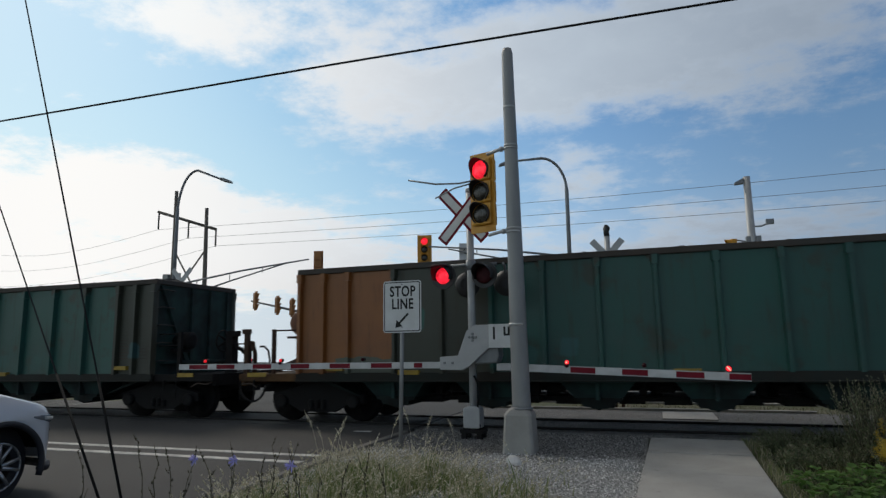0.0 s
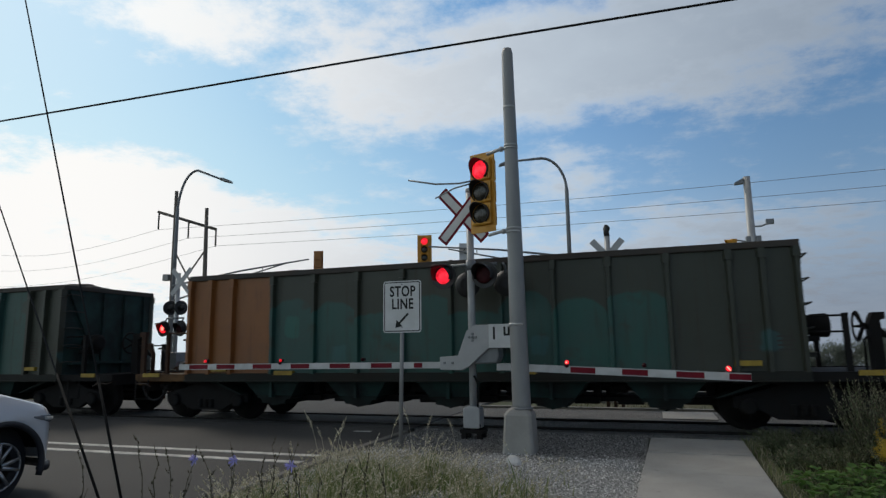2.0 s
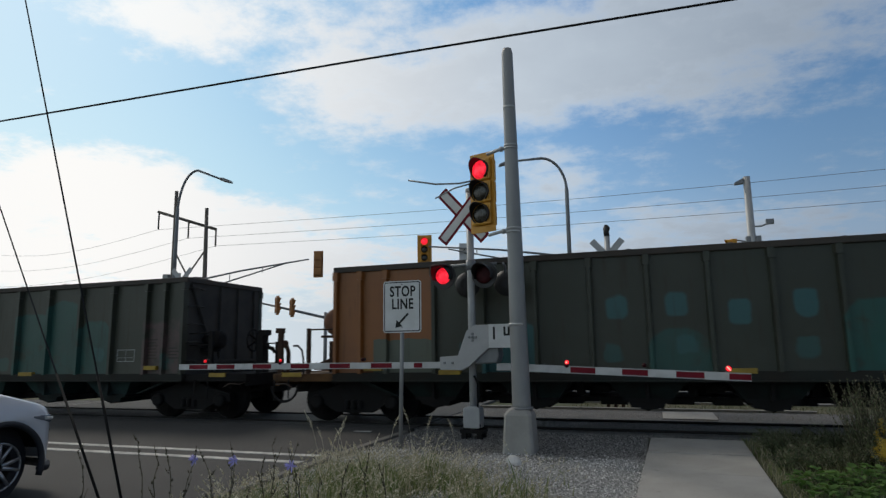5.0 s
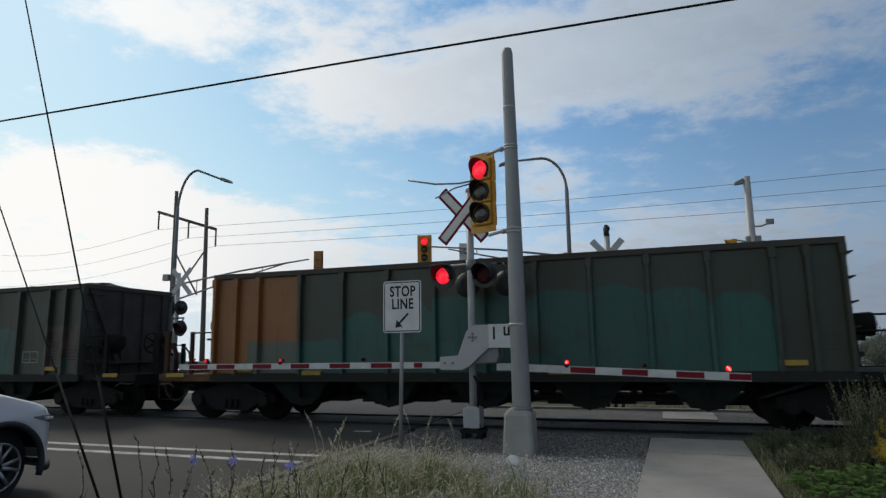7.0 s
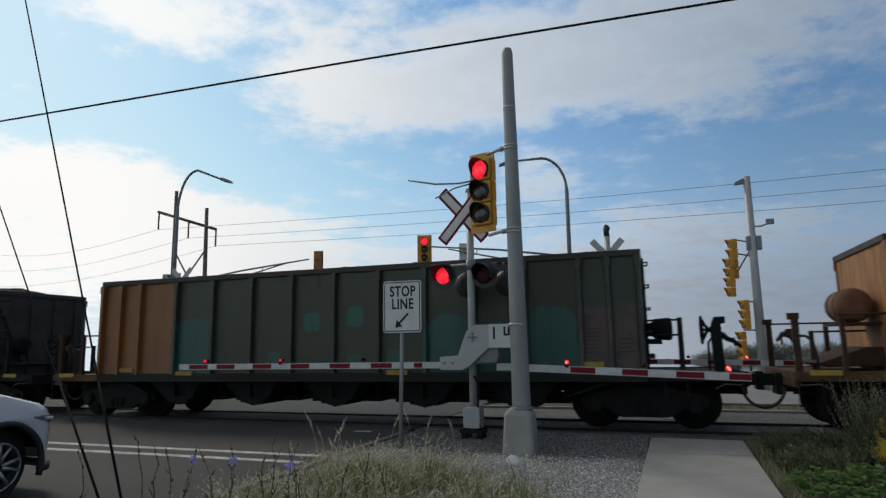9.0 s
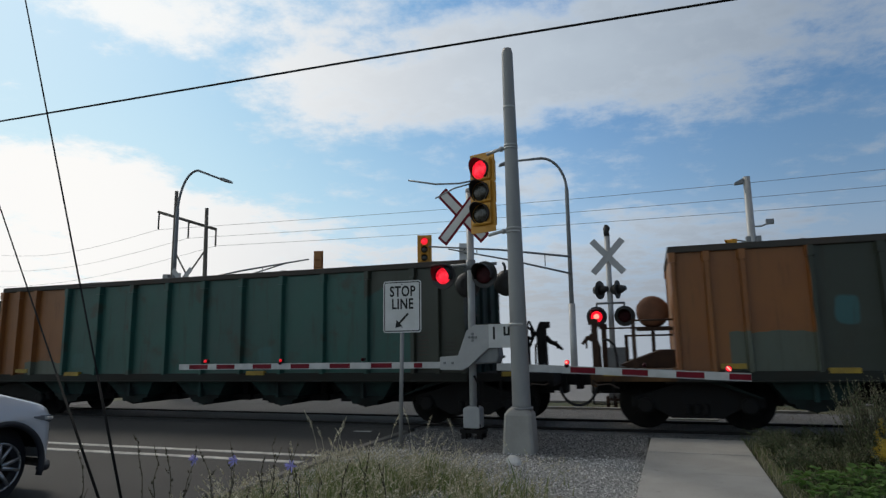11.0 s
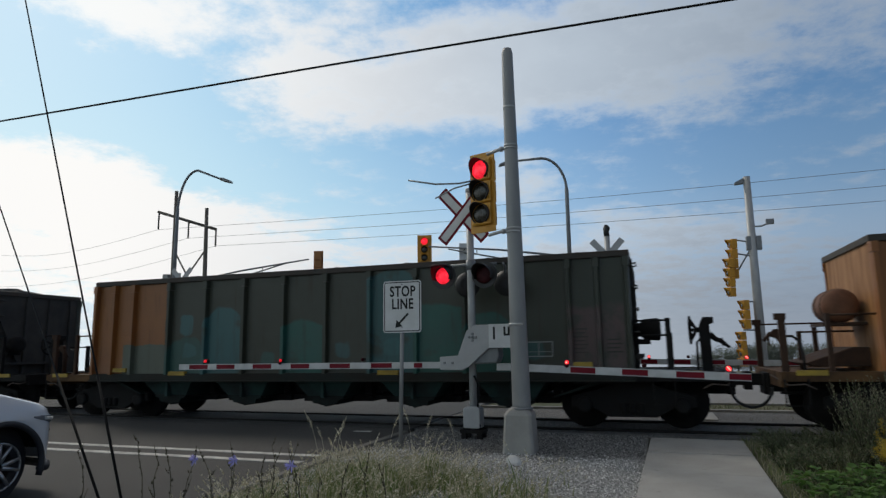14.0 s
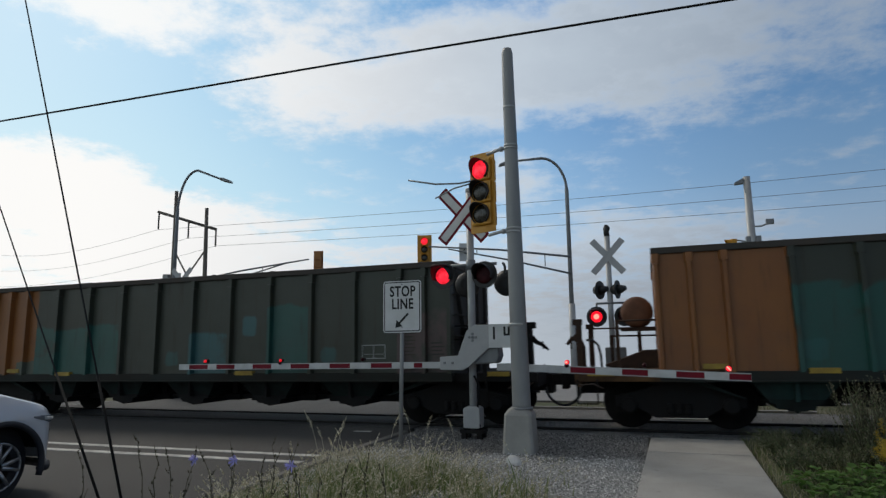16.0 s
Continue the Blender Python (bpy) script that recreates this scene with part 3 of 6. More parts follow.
    part("brake_valve", b, MAT["steel_dark"], car)
    # grab irons up the rear corner
    for x, s in ((CAR_LEN + 0.12, 1),):
        for k in range(5):
            z = 1.36 + 0.42 * k
            part("ladder_rung", tube(B(), [(x - s * 0.12, SIDE_N + 0.04, z), (x, SIDE_N + 0.04, z + 0.02), (x, SIDE_N + 0.46, z), (x - s * 0.12, SIDE_N + 0.46, z)], 0.015, 6), MAT["inside"], car)
    for x, s in ((CAR_LEN + 0.30, 1), (-1.46, 1)):
        b = B()
        tube(b, [(x, SIDE_N, 0.94), (x, SIDE_N, 0.50), (x + 0.36, SIDE_N, 0.50), (x + 0.36, SIDE_N, 0.94)], 0.016, 6)
        part("step_stirrup", b, MAT["steel_dark"], car)
    # bent pale uncoupling lever at each end
    for x, s in ((-1.5, 1), (14.25, -1)):
        b = B()
        tube(b, [(x, -0.2, 0.98), (x, -1.1, 0.92), (x + s * 0.10, SIDE_N - 0.02, 0.84), (x + s * 0.34, SIDE_N - 0.03, 0.86), (x + s * 0.50, SIDE_N - 0.03, 0.78)], 0.014, 6)
        part("uncoupling_lever", b, MAT["rust_pale"], car)
    # yellow edge plates
    for x0, x1, z in ((-1.27, -0.80, 1.0), (0.72, 1.12, 1.12), (2.35, 2.8, 1.04), (7.6, 8.05, 1.04), (11.48, 11.9, 1.17), (13.33, 13.76, 1.0)):
        y0 = SIDE_N - 0.10 if 0 < x0 < 12.6 else SIDE_N - 0.005
        part("yellow_plate", box(B(), x0, x1, y0, y0 + (0.10 if 0 < x0 < 12.6 else 0.025), z, z + 0.088), MAT["yellow"], car, "yellow reflective edge plate")
    # stencil frame and plates of unreadable writing
    b = B()
    fx, fz = 10.65, 1.36
    for u0, u1, v0, v1 in ((0, 0.53, 0, 0.018), (0, 0.53, 0.27, 0.288), (0, 0.018, 0, 0.288), (0.512, 0.53, 0, 0.288), (0.04, 0.25, 0.09, 0.10), (0.28, 0.49, 0.09, 0.10), (0.255, 0.27, 0.018, 0.27)):
        box(b, fx + u0, fx + u1, SIDE_N - 0.004, SIDE_N, fz + v0, fz + v1)
    part("stencil_box", b, MAT["stencil"], car)
    for k in range(7):
        part("stencil_line", box(B(), 11.52 + 0.03 * (k % 3), 11.84 - 0.05 * (k % 2), SIDE_N - 0.004, SIDE_N, 1.42 + 0.072 * k, 1.445 + 0.072 * k), MAT["chord"], car)
    for k in range(4):
        part("stencil_line", box(B(), 12.18, 12.46 - 0.05 * (k % 2), SIDE_N - 0.004, SIDE_N, 1.42 + 0.075 * k, 1.45 + 0.075 * k), MAT["chord"], car)
    # couplers and hoses
    for x, s in ((-1.5, -1), (14.3, 1)):
        b = B()
        box(b, min(x, x + s * 0.30), max(x, x + s * 0.30), -0.12, 0.12, 0.76, 0.98)
        box(b, min(x - s * 0.05, x + s * 0.10), max(x - s * 0.05, x + s * 0.10), -0.28, 0.28, 0.60, 1.0)
        prism(b, [(x + s * 0.28, 0.18), (x + s * 0.40, 0.16), (x + s * 0.38, -0.02), (x + s * 0.34, -0.18), (x + s * 0.28, -0.16)], 0.68, 1.02, "xy")
        part("coupler", b, MAT["steel_dark"], car, bevel=0.015)
        b = B()
        tube(b, [(x + s * (0.36 * (1 - math.cos(a * math.pi / 16))), -0.42, 0.74 - 0.36 * math.sin(a * math.pi / 16)) for a in range(9)], 0.028, 8)
        part("air_hose", b, MAT["tyre"], car, "black rubber air hose hanging in a loop")
    for x in TRUCKS:
        build_truck(car, x)
    return car


# seed, reach of the orange end, height of the fresh coat panel by panel, bluer panels, touched-up panels
CAR_LOOKS = [(2, 2.2, "999999999990", (), ()), (4, 2.22, "990099999990", (), (2,)), (6, 2.22, "446656566600", (), (2,)), (7, 2.22, "006076067500", (5,), ()),
             (5, 2.2, "000400300500", (3,), (5, 6, 7, 8)), (8, 2.22, "003566666660", (), ()), (9, 2.2, "005000005450", (), (5, 6, 7)), (10, 2.2, "999999999970", (), ()),
             (14, 2.22, "330455050300", (1, 4, 5, 7), (2, 8, 9)), (11, 2.22, "003605086500", (3, 7), (2,)), (13, 1.5, "055500406000", (6,), (7,)), (12, 2.2, "006650600500", (), (4,)),
             (16, 2.2, "004500650400", (), (8,))]


def dress(car, look_row):
    m = car_paint(*look_row)
    for ob in car.children:
        if ob.name.startswith(("side_panel", "side_rib")):
            ob.material_slots[0].link = "OBJECT"
            ob.material_slots[0].material = m


first_car = build_car()
cars = [first_car] + [copy_thing(first_car, pose(16.494 * k, TRACK_MID, 0)) for k in range(1, len(CAR_LOOKS))]
for k, (c, row) in enumerate(zip(cars, CAR_LOOKS)):
    dress(c, row)
    if "9999" in row[2]:
        for ob in [o for o in c.children if o.name.startswith(("end_wall", "stiffener", "diagonal_brace", "end_ledge")) and o.data.materials[0] == MAT["inside"]]:
            ob.material_slots[0].link = "OBJECT"
            ob.material_slots[0].material = MAT["bay"]
    if k in (4, 5, 6, 10, 12):      # wagons whose chutes take the darker materials
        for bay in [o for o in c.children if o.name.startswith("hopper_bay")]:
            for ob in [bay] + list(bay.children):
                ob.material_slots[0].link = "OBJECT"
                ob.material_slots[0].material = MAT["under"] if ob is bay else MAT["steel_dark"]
    if k in (0, 1, 2, 5, 6, 7):
        for ob in [o for o in c.children if o.name.startswith("stencil_box")]:
            bpy.data.objects.remove(ob)


# ---- drifting cloud, a far backdrop ----
def cloud_material():
    n = Nodes("broken_cloud")
    norm = n.t.nodes.new("ShaderNodeVectorMath")
    norm.operation = "NORMALIZE"
    n.link(n.coord, norm.inputs[0])
    d = norm.outputs[0]
    x, y, z = n.xyz(d)
    az = n.math("MULTIPLY", n.math("ARCTAN2", x, y), 57.2958)
    el = n.math("MULTIPLY", n.math("ARCSINE", z), 57.2958)
    # a flat layer seen at a slant: the pattern shrinks towards the horizon
    flat = n.t.nodes.new("ShaderNodeCombineXYZ")
    dz = n.math("ADD", n.math("MAXIMUM", z, 0.0), 0.16)
    n.link(n.math("DIVIDE", x, dz), flat.inputs[0])
    n.link(n.math("DIVIDE", y, dz), flat.inputs[1])
    lump = n.noise(2.9, 11, 0.64, vec=flat.outputs[0])
    curl = n.noise(6.5, 10, 0.66, vec=flat.outputs[0])
    total = n.math("ADD", n.math("MULTIPLY", n.math("SUBTRACT", lump, 0.5), 2.6), n.math("MULTIPLY", n.math("SUBTRACT", curl, 0.5), 2.2))
    # azimuth, elevation, half widths and weight of the larger banks
    banks = ((-25, 22.0, 9, 3.4, 0.95), (-14, 24.5, 12, 4.2, 1.05), (-1, 25.5, 14, 5.0, 1.05), (13, 26, 15, 6, 0.8), (-45, 29, 9, 4.5, 1.05), (-33, 27, 8, 3, 0.8),
             (-52, 9, 16, 6.5, 1.5), (-45, 13.5, 6, 3, 0.8), (-35, 10, 9, 3.5, 0.9), (-29, 7.0, 12, 4, 0.9), (2, 5.5, 22, 5, 1.1), (-7, 15, 4, 3, 0.75), (8, 10.5, 10, 2, 0.4),
             (-23, 31, 10, 1.8, 0.7), (-110, 12, 40, 10, 0.9), (90, 14, 40, 9, 0.9), (180, 12, 50, 10, 0.8))
    for a, e, ra, re, w in banks:
        u = n.math("DIVIDE", n.math("SUBTRACT", az, float(a)), float(ra))
        v = n.math("DIVIDE", n.math("SUBTRACT", el, float(e)), float(re))
        r2 = n.math("ADD", n.math("MULTIPLY", u, u), n.math("MULTIPLY", v, v))
        total = n.math("ADD", total, n.math("MULTIPLY", n.math("MAXIMUM", n.math("SUBTRACT", 1.0, n.math("MULTIPLY", r2, 0.5)), 0.0), float(w)))
    mask = n.band(total, -0.05, 1.36)
    # the light of the sun's side stays where it is while the cloud drifts
    still = n.t.nodes.new("ShaderNodeNewGeometry").outputs["Position"]
    sx, sy, sz = n.xyz(still)
    az = n.math("ADD", n.math("MULTIPLY", n.math("ARCTAN2", sx, sy), 57.2958), 1.0)
    haze = n.math("SUBTRACT", 1.0, n.band(el, 1.0, 15.0))
    mask = n.math("MAXIMUM", mask, n.math("MULTIPLY", haze, 0.92))
    # a veil that thickens towards the sun's side
    toward = n.math("SUBTRACT", 1.0, n.band(az, -66.0, -20.0))
    mask = n.math("MAXIMUM", mask, n.math("MULTIPLY", toward, 0.45))
    body = n.band(n.math("ADD", total, n.math("MULTIPLY", curl, 0.5)), 0.55, 1.8)
    grey = n.mix(n.noise(3.1, 6, 0.6, vec=flat.outputs[0]), (0.27, 0.33, 0.42), (0.50, 0.59, 0.68))
    c = n.mix(n.math("MULTIPLY", body, 0.62), (0.66, 0.73, 0.80), grey)
    low = n.math("MULTIPLY", n.math("SUBTRACT", 1.0, n.band(el, 3.0, 11.0)), 0.75)
    c = n.mix(low, c, (0.36, 0.385, 0.42))
    bright = n.math("MULTIPLY", n.math("SUBTRACT", 1.0, n.band(az, -50.0, -3.0)), 0.95)
    c = n.mix(bright, c, n.mix(n.band(total, 0.3, 1.1), (0.74, 0.82, 0.88), (1.0, 0.985, 0.96)))
    clear = n.mix(n.band(el, 6.0, 30.0), (0.32, 0.52, 0.75), (0.100, 0.265, 0.56))
    clear = n.mix(n.math("SUBTRACT", 1.0, n.band(az, -60.0, 2.0)), clear, n.mix(n.band(el, 8.0, 30.0), (0.66, 0.93, 1.0), (0.37, 0.69, 0.95)))
    c = n.mix(mask, clear, c)
    c = n.mix(n.math("MULTIPLY", n.band(az, -14.0, 20.0), 0.45), c, (0.025, 0.07, 0.15))
    c = n.mix(n.math("MULTIPLY", n.math("MULTIPLY", toward, n.band(el, 14.0, 28.0)), 0.35), c, (0.85, 0.95, 1.0))
    mask = n.math("SUBTRACT", 1.0, n.band(el, 33.0, 35.8))
    em = n.t.nodes.new("ShaderNodeEmission")
    n.link(c, em.inputs[0])
    tr = n.t.nodes.new("ShaderNodeBsdfTransparent")
    ms = n.t.nodes.new("ShaderNodeMixShader")
    n.link(mask, ms.inputs[0])
    n.link(tr.outputs[0], ms.inputs[1])
    n.link(em.outputs[0], ms.inputs[2])
    n.link(ms.outputs[0], n.t.nodes["Material Output"].inputs[0])
    return n.m


b = B()
rings = []
for e in range(-6, 37, 3):
    rings.append([b.verts.new((2300 * math.cos(radians(e)) * math.sin(radians(a)), 2300 * math.cos(radians(e)) * math.cos(radians(a)), 2300 * math.sin(radians(e)))) for a in range(0, 360, 5)])
for r0, r1 in zip(rings, rings[1:]):
    for i in range(72):
        b.faces.new((r0[i], r0[(i + 1) % 72], r1[(i + 1) % 72], r1[i])).smooth = True
clouds = tagged(part("cloud_backdrop", b, cloud_material()), "broken white and grey cloud drifting over a blue sky", "sky", kind="structure")


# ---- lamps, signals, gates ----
off_flaps_a, off_flaps_b = [], []      # the two halves of the flashing pairs


def text_mesh(body, size, name, material, parent, at):
    cu = bpy.data.curves.new(name, "FONT")
    cu.body, cu.size, cu.align_x, cu.align_y, cu.extrude, cu.offset = body, size, "CENTER", "CENTER", 0.002, 0.006
    cu.space_character = 1.12
    tmp = bpy.data.objects.new(name, cu)
    scene.collection.objects.link(tmp)
    me = bpy.data.meshes.new_from_object(tmp.evaluated_get(bpy.context.evaluated_depsgraph_get()))
    bpy.data.objects.remove(tmp)
    me.materials.clear()
    me.materials.append(material)
    ob = new(name, me)
    ob.parent = parent
    ob.matrix_basis = at
    return ob


def flashing_lamp(parent, at, r, group, lens_material, backboard=0.0, hood_len=0.2):
    """A red lamp facing -y with a lens and a hood; an added flap hinged over or under the lens imitates its flashing.
    """
    b = B()
    if backboard:
        disc_stack(b, (0, 0.0, 0), (0, 1, 0), [(0, backboard), (0.025, backboard), (0.03, r * 1.15), (0.16, r * 1.05), (0.22, r * 0.6), (0.23, r * 0.2)], 26)
    else:
        disc_stack(b, (0, 0.005, 0), (0, 1, 0), [(0, r * 1.15), (0.06, r * 1.15), (0.08, r * 0.7)], 14)
    lamp = part("lamp", b, MAT["hood"], parent, at=at)
    b = B()
    disc_stack(b, (0, -0.006, 0), (0, -1, 0), [(0, r), (0.012, r * 0.97), (0.03, r * 0.75), (0.04, r * 0.35), (0.042, 0.001)], 20)
    part("lens", b, lens_material, lamp, "glowing red lens")
    if lens_material == MAT["lens_hot"]:
        b = B()
        disc_stack(b, (0, -0.047, 0), (0, -1, 0), [(0, r * 0.5), (0.003, r * 0.4), (0.004, 0.001)], 12)
        part("bulb", b, MAT["bulb"], lamp, "white-hot core of the lamp")
    if hood_len:
        b = B()
        n = 18
        ring = []
        for k in range(n + 1):
            a = radians(-25 + 230 * k / n)
            reach = hood_len * (0.45 + 0.55 * max(math.sin(a), 0.0))
            p = Vector((math.cos(a), 0, math.sin(a)))
            ring.append([b.verts.new(p * q + Vector((0, y, 0))) for q, y in ((r * 1.22, 0.0), (r * 1.22, -reach), (r * 1.16, -reach), (r * 1.16, 0.0))])
        for r0, r1 in zip(ring, ring[1:]):
            for i in range(4):
                b.faces.new((r0[i], r0[(i + 1) % 4], r1[(i + 1) % 4], r1[i]))
        part("hood", b, MAT["hood"], lamp)
    # added flap, no part of a real lamp: shut, it imitates the light being off
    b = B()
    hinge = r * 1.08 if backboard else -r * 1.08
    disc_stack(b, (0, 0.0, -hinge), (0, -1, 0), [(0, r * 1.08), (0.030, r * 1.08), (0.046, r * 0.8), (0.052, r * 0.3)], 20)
    sh = part("shutter", b, MAT["lens_red_off"], lamp, "added dark red flap that imitates the unlit lens", at=pose(0, 0, hinge))
    (off_flaps_a if group == "a" else off_flaps_b).append((sh, hinge))
    return lamp


def gate_arm(parent, name, p0, p1, height, reds, lights, lens, r=0.034):
    """A striped barrier arm from p0 to its tip p1; reds: (start, end) of the red stretches in metres from p0; lights: (metres, group or '')."""
    p0, p1 = Vector(p0), Vector(p1)
    length = (p1 - p0).length
    d = (p1 - p0).normalized()
    m = Matrix.Translation(p0) @ pose(0, 0, 0, 0, -math.degrees(math.asin(d.z)), math.degrees(math.atan2(d.y, d.x)))
    arm = part(name, box(B(), 0, length, -0.010, 0.010, -height / 2, height / 2), MAT["alu"], parent, "striped red and white barrier arm", at=m)
    cuts = [0.0]
    for a, c in sorted(reds):
        cuts += [a, c]
    cuts.append(length)
    for i, (a, c) in enumerate(zip(cuts, cuts[1:])):
        if c - a > 0.01:
            red = i % 2 == 1
            part("red_stripe" if red else "white_stripe", box(B(), a, c, -0.016, 0.016, -height * (0.37 if red else 0.497), height * (0.37 if red else 0.497)), MAT["red"] if red else MAT["gate_white"], arm)
    for k in range(int(length / 0.40)):
        part("stud", disc_stack(B(), (0.25 + 0.40 * k, 0.0, height / 2), (0, 0, 1), [(0, 0.011), (0.012, 0.011), (0.016, 0.006)], 8), MAT["galv_dark"], arm)
    for share, group in lights:
        at = pose(share, 0.0, height / 2 + 0.058) @ pose(0, 0, 0, 0, 0, -math.degrees(math.atan2(d.y, d.x)))
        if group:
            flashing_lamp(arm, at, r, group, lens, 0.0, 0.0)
        else:
            lb = B()
            disc_stack(lb, (0, 0.005, 0), (0, 1, 0), [(0, 0.052), (0.06, 0.052), (0.08, 0.03)], 14)
            lamp = part("lamp", lb, MAT["hood"], arm, at=at)
            lb = B()
            disc_stack(lb, (0, -0.004, 0), (0, -1, 0), [(0, r * 1.2), (0.02, r * 1.05), (0.04, 0.01)], 14)
            part("lens", lb, lens, lamp, "glowing red lens")
            if lens == MAT["lens_hot"]:
                lb = B()
                tube(lb, [(-0.030, -0.046, 0.034), (0.0, -0.048, 0.0), (0.026, -0.046, -0.030)], [0.006, 0.016, 0.006], 8)
                part("bulb", lb, MAT["bulb"], lamp, "white-hot core of the lamp")
    return arm


def crossbuck(parent, at, length, width, bordered):
    for k, a in enumerate((48, -48)):
        b = B()
        box(b, -length / 2, length / 2, -0.006 - 0.014 * k, 0.006 - 0.014 * k, -width / 2, width / 2)
        blade = part("crossbuck_blade", b, MAT["red"] if bordered else MAT["alu"], parent, "white crossbuck blade with a red border" if bordered else "bare grey back of a crossbuck blade",
                     at=at @ pose(0, 0, 0, 0, a, 0))
        if bordered:
            e = 0.048
            box_b = box(B(), -length / 2 + e, length / 2 - e, -0.011 - 0.014 * k, -0.007 - 0.014 * k, -width / 2 + e, width / 2 - e)
            part("blade_face", box_b, MAT["white"], blade)


def build_crossing_signal():
    X, Y = -3.20, 11.05
    cs = thing("crossing_signal", pose(X, Y, 0), "grey railway crossing mast with flashing lamps and lowered gate arms", "crossing signal")
    b = B()
    tube(b, [(0, 0, 0.1), (0.0, 0, 4.55)], 0.068, 16)
    tube(b, [(0, 0, 4.5), (0, 0, 4.58)], 0.075, 16)
    part("mast", b, MAT["alu"], cs)
    b = B()
    prism(b, [(-0.21, -0.17), (0.21, -0.17), (0.21, 0.17), (-0.21, 0.17)], 0.10, 0.16, "xy")
    for k in range(4):
        a = math.pi / 4 + k * math.pi / 2
        tube(b, [(0.2 * math.cos(a), 0.18 * math.sin(a), 0), (0.2 * math.cos(a), 0.18 * math.sin(a), 0.26)], 0.02, 8)
        box(b, 0.2 * math.cos(a) - 0.045, 0.2 * math.cos(a) + 0.045, 0.18 * math.sin(a) - 0.045, 0.18 * math.sin(a) + 0.045, 0.0, 0.10)
    part("base_plate", b, MAT["steel_dark"], cs)
    b = B()
    prism(b, [(-0.155, 0.18), (0.155, 0.18), (0.155, 0.52), (0.09, 0.56), (-0.09, 0.56), (-0.155, 0.52)], -0.15, 0.15)
    part("junction_base", b, MAT["alu"], cs, bevel=0.02)
    b = B()
    tube(b, [(0.1, -0.1, 0.5), (0.14, -0.12, 0.75), (0.13, -0.1, 0.95), (0.05, -0.1, 1.1)], 0.018, 8)
    part("conduit", b, MAT["cable"], cs)
    # gate mechanism and its bent arm bracket
    b = B()
    prism(b, [(-0.54, 1.21), (-0.12, 1.20), (0.02, 1.27), (0.39, 1.60), (0.78, 1.60), (0.78, 2.0), (0.12, 2.0), (-0.03, 1.90), (-0.20, 1.46), (-0.54, 1.44)], -0.26, -0.20)
    part("arm_bracket", b, MAT["alu"], cs, "pale grey bent arm bracket", bevel=0.012)
    b = B()
    prism(b, [(0.06, 1.30), (0.50, 1.32), (0.55, 1.45), (0.52, 1.72), (0.10, 1.72)], -0.19, 0.16)
    part("mechanism_case", b, MAT["galv_dark"], cs, bevel=0.03)
    b = B()
    box(b, 0.39, 0.82, -0.30, -0.262, 1.59, 2.005)
    plate = part("counterweight_frame", b, MAT["white"], cs, "slotted pale counterweight plate", bevel=0.006)
    for u0, u1, v0 in ((0.470, 0.508, 1.735), (0.662, 0.698, 1.80), (0.738, 0.774, 1.80)):
        part("slot", box(B(), u0, u1, -0.303, -0.299, v0, 1.957), MAT["black"], plate)
    part("slot", box(B(), 0.698, 0.738, -0.303, -0.299, 1.80, 1.835), MAT["black"], plate)
    b = B()
    box(b, 0.40, 0.80, -0.195, 0.0, 1.66, 1.96)
    part("counterweight", b, MAT["black"], cs, bevel=0.01)
    b = B()
    for u, v in ((0.08, 1.84), (0.02, 1.78), (0.14, 1.78), (0.08, 1.72), (0.08, 1.78), (0.66, 1.62), (-0.3, 1.33), (-0.45, 1.33)):
        disc_stack(b, (u, -0.26, v), (0, -1, 0), [(0, 0.025), (0.02, 0.022)], 8)
    part("bolts", b, MAT["galv_dark"], cs)
    reds = [(5.712 - 0.475, 5.712), (4.566, 5.017), (3.68, 4.125), (2.806, 3.232), (1.909, 2.353), (1.03, 1.464), (0.413, 0.582)]
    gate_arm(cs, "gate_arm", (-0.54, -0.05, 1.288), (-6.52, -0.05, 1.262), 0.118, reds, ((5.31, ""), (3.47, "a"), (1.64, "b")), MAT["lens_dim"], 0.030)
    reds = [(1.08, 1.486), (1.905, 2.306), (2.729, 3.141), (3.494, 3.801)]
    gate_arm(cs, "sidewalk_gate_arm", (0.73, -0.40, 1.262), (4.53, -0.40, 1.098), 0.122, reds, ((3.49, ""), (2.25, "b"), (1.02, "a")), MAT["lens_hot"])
    b = B()
    box(b, 0.55, 0.80, -0.42, -0.2, 1.20, 1.32)
    part("arm_clamp", b, MAT["alu"], cs, bevel=0.01)
    # lamp pairs
    b = B()
    tube(b, [(-0.47, -0.02, 3.12), (0.50, -0.02, 3.12)], 0.03, 10)
    for x in (-0.47, 0.30):
        tube(b, [(x, -0.02, 3.12), (x, -0.10, 3.10), (x, -0.12, 3.0)], 0.028, 8)
    for x in (-0.12, 0.62):
        tube(b, [(x, 0.0, 3.12), (x, 0.12, 3.08), (x, 0.15, 2.95)], 0.025, 8)
    disc_stack(b, (0, 0, 3.03), (0, 0, 1), [(0, 0.09), (0.18, 0.09)], 14)
    part("lamp_crossarm", b, MAT["galv_dark"], cs)
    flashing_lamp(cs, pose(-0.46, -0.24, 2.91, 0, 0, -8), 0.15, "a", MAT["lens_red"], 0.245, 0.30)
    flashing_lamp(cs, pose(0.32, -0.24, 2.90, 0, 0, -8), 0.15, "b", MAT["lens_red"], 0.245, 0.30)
    for x in (-0.14, 0.62):
        b = B()
        disc_stack(b, (x, 0.14, 2.78), (0, 1, 0), [(0, 0.10), (0.04, 0.2), (0.10, 0.245), (0.13, 0.245)], 24)
        part("rear_lamp", b, MAT["hood"], cs, "dark back of a lamp facing the other way")
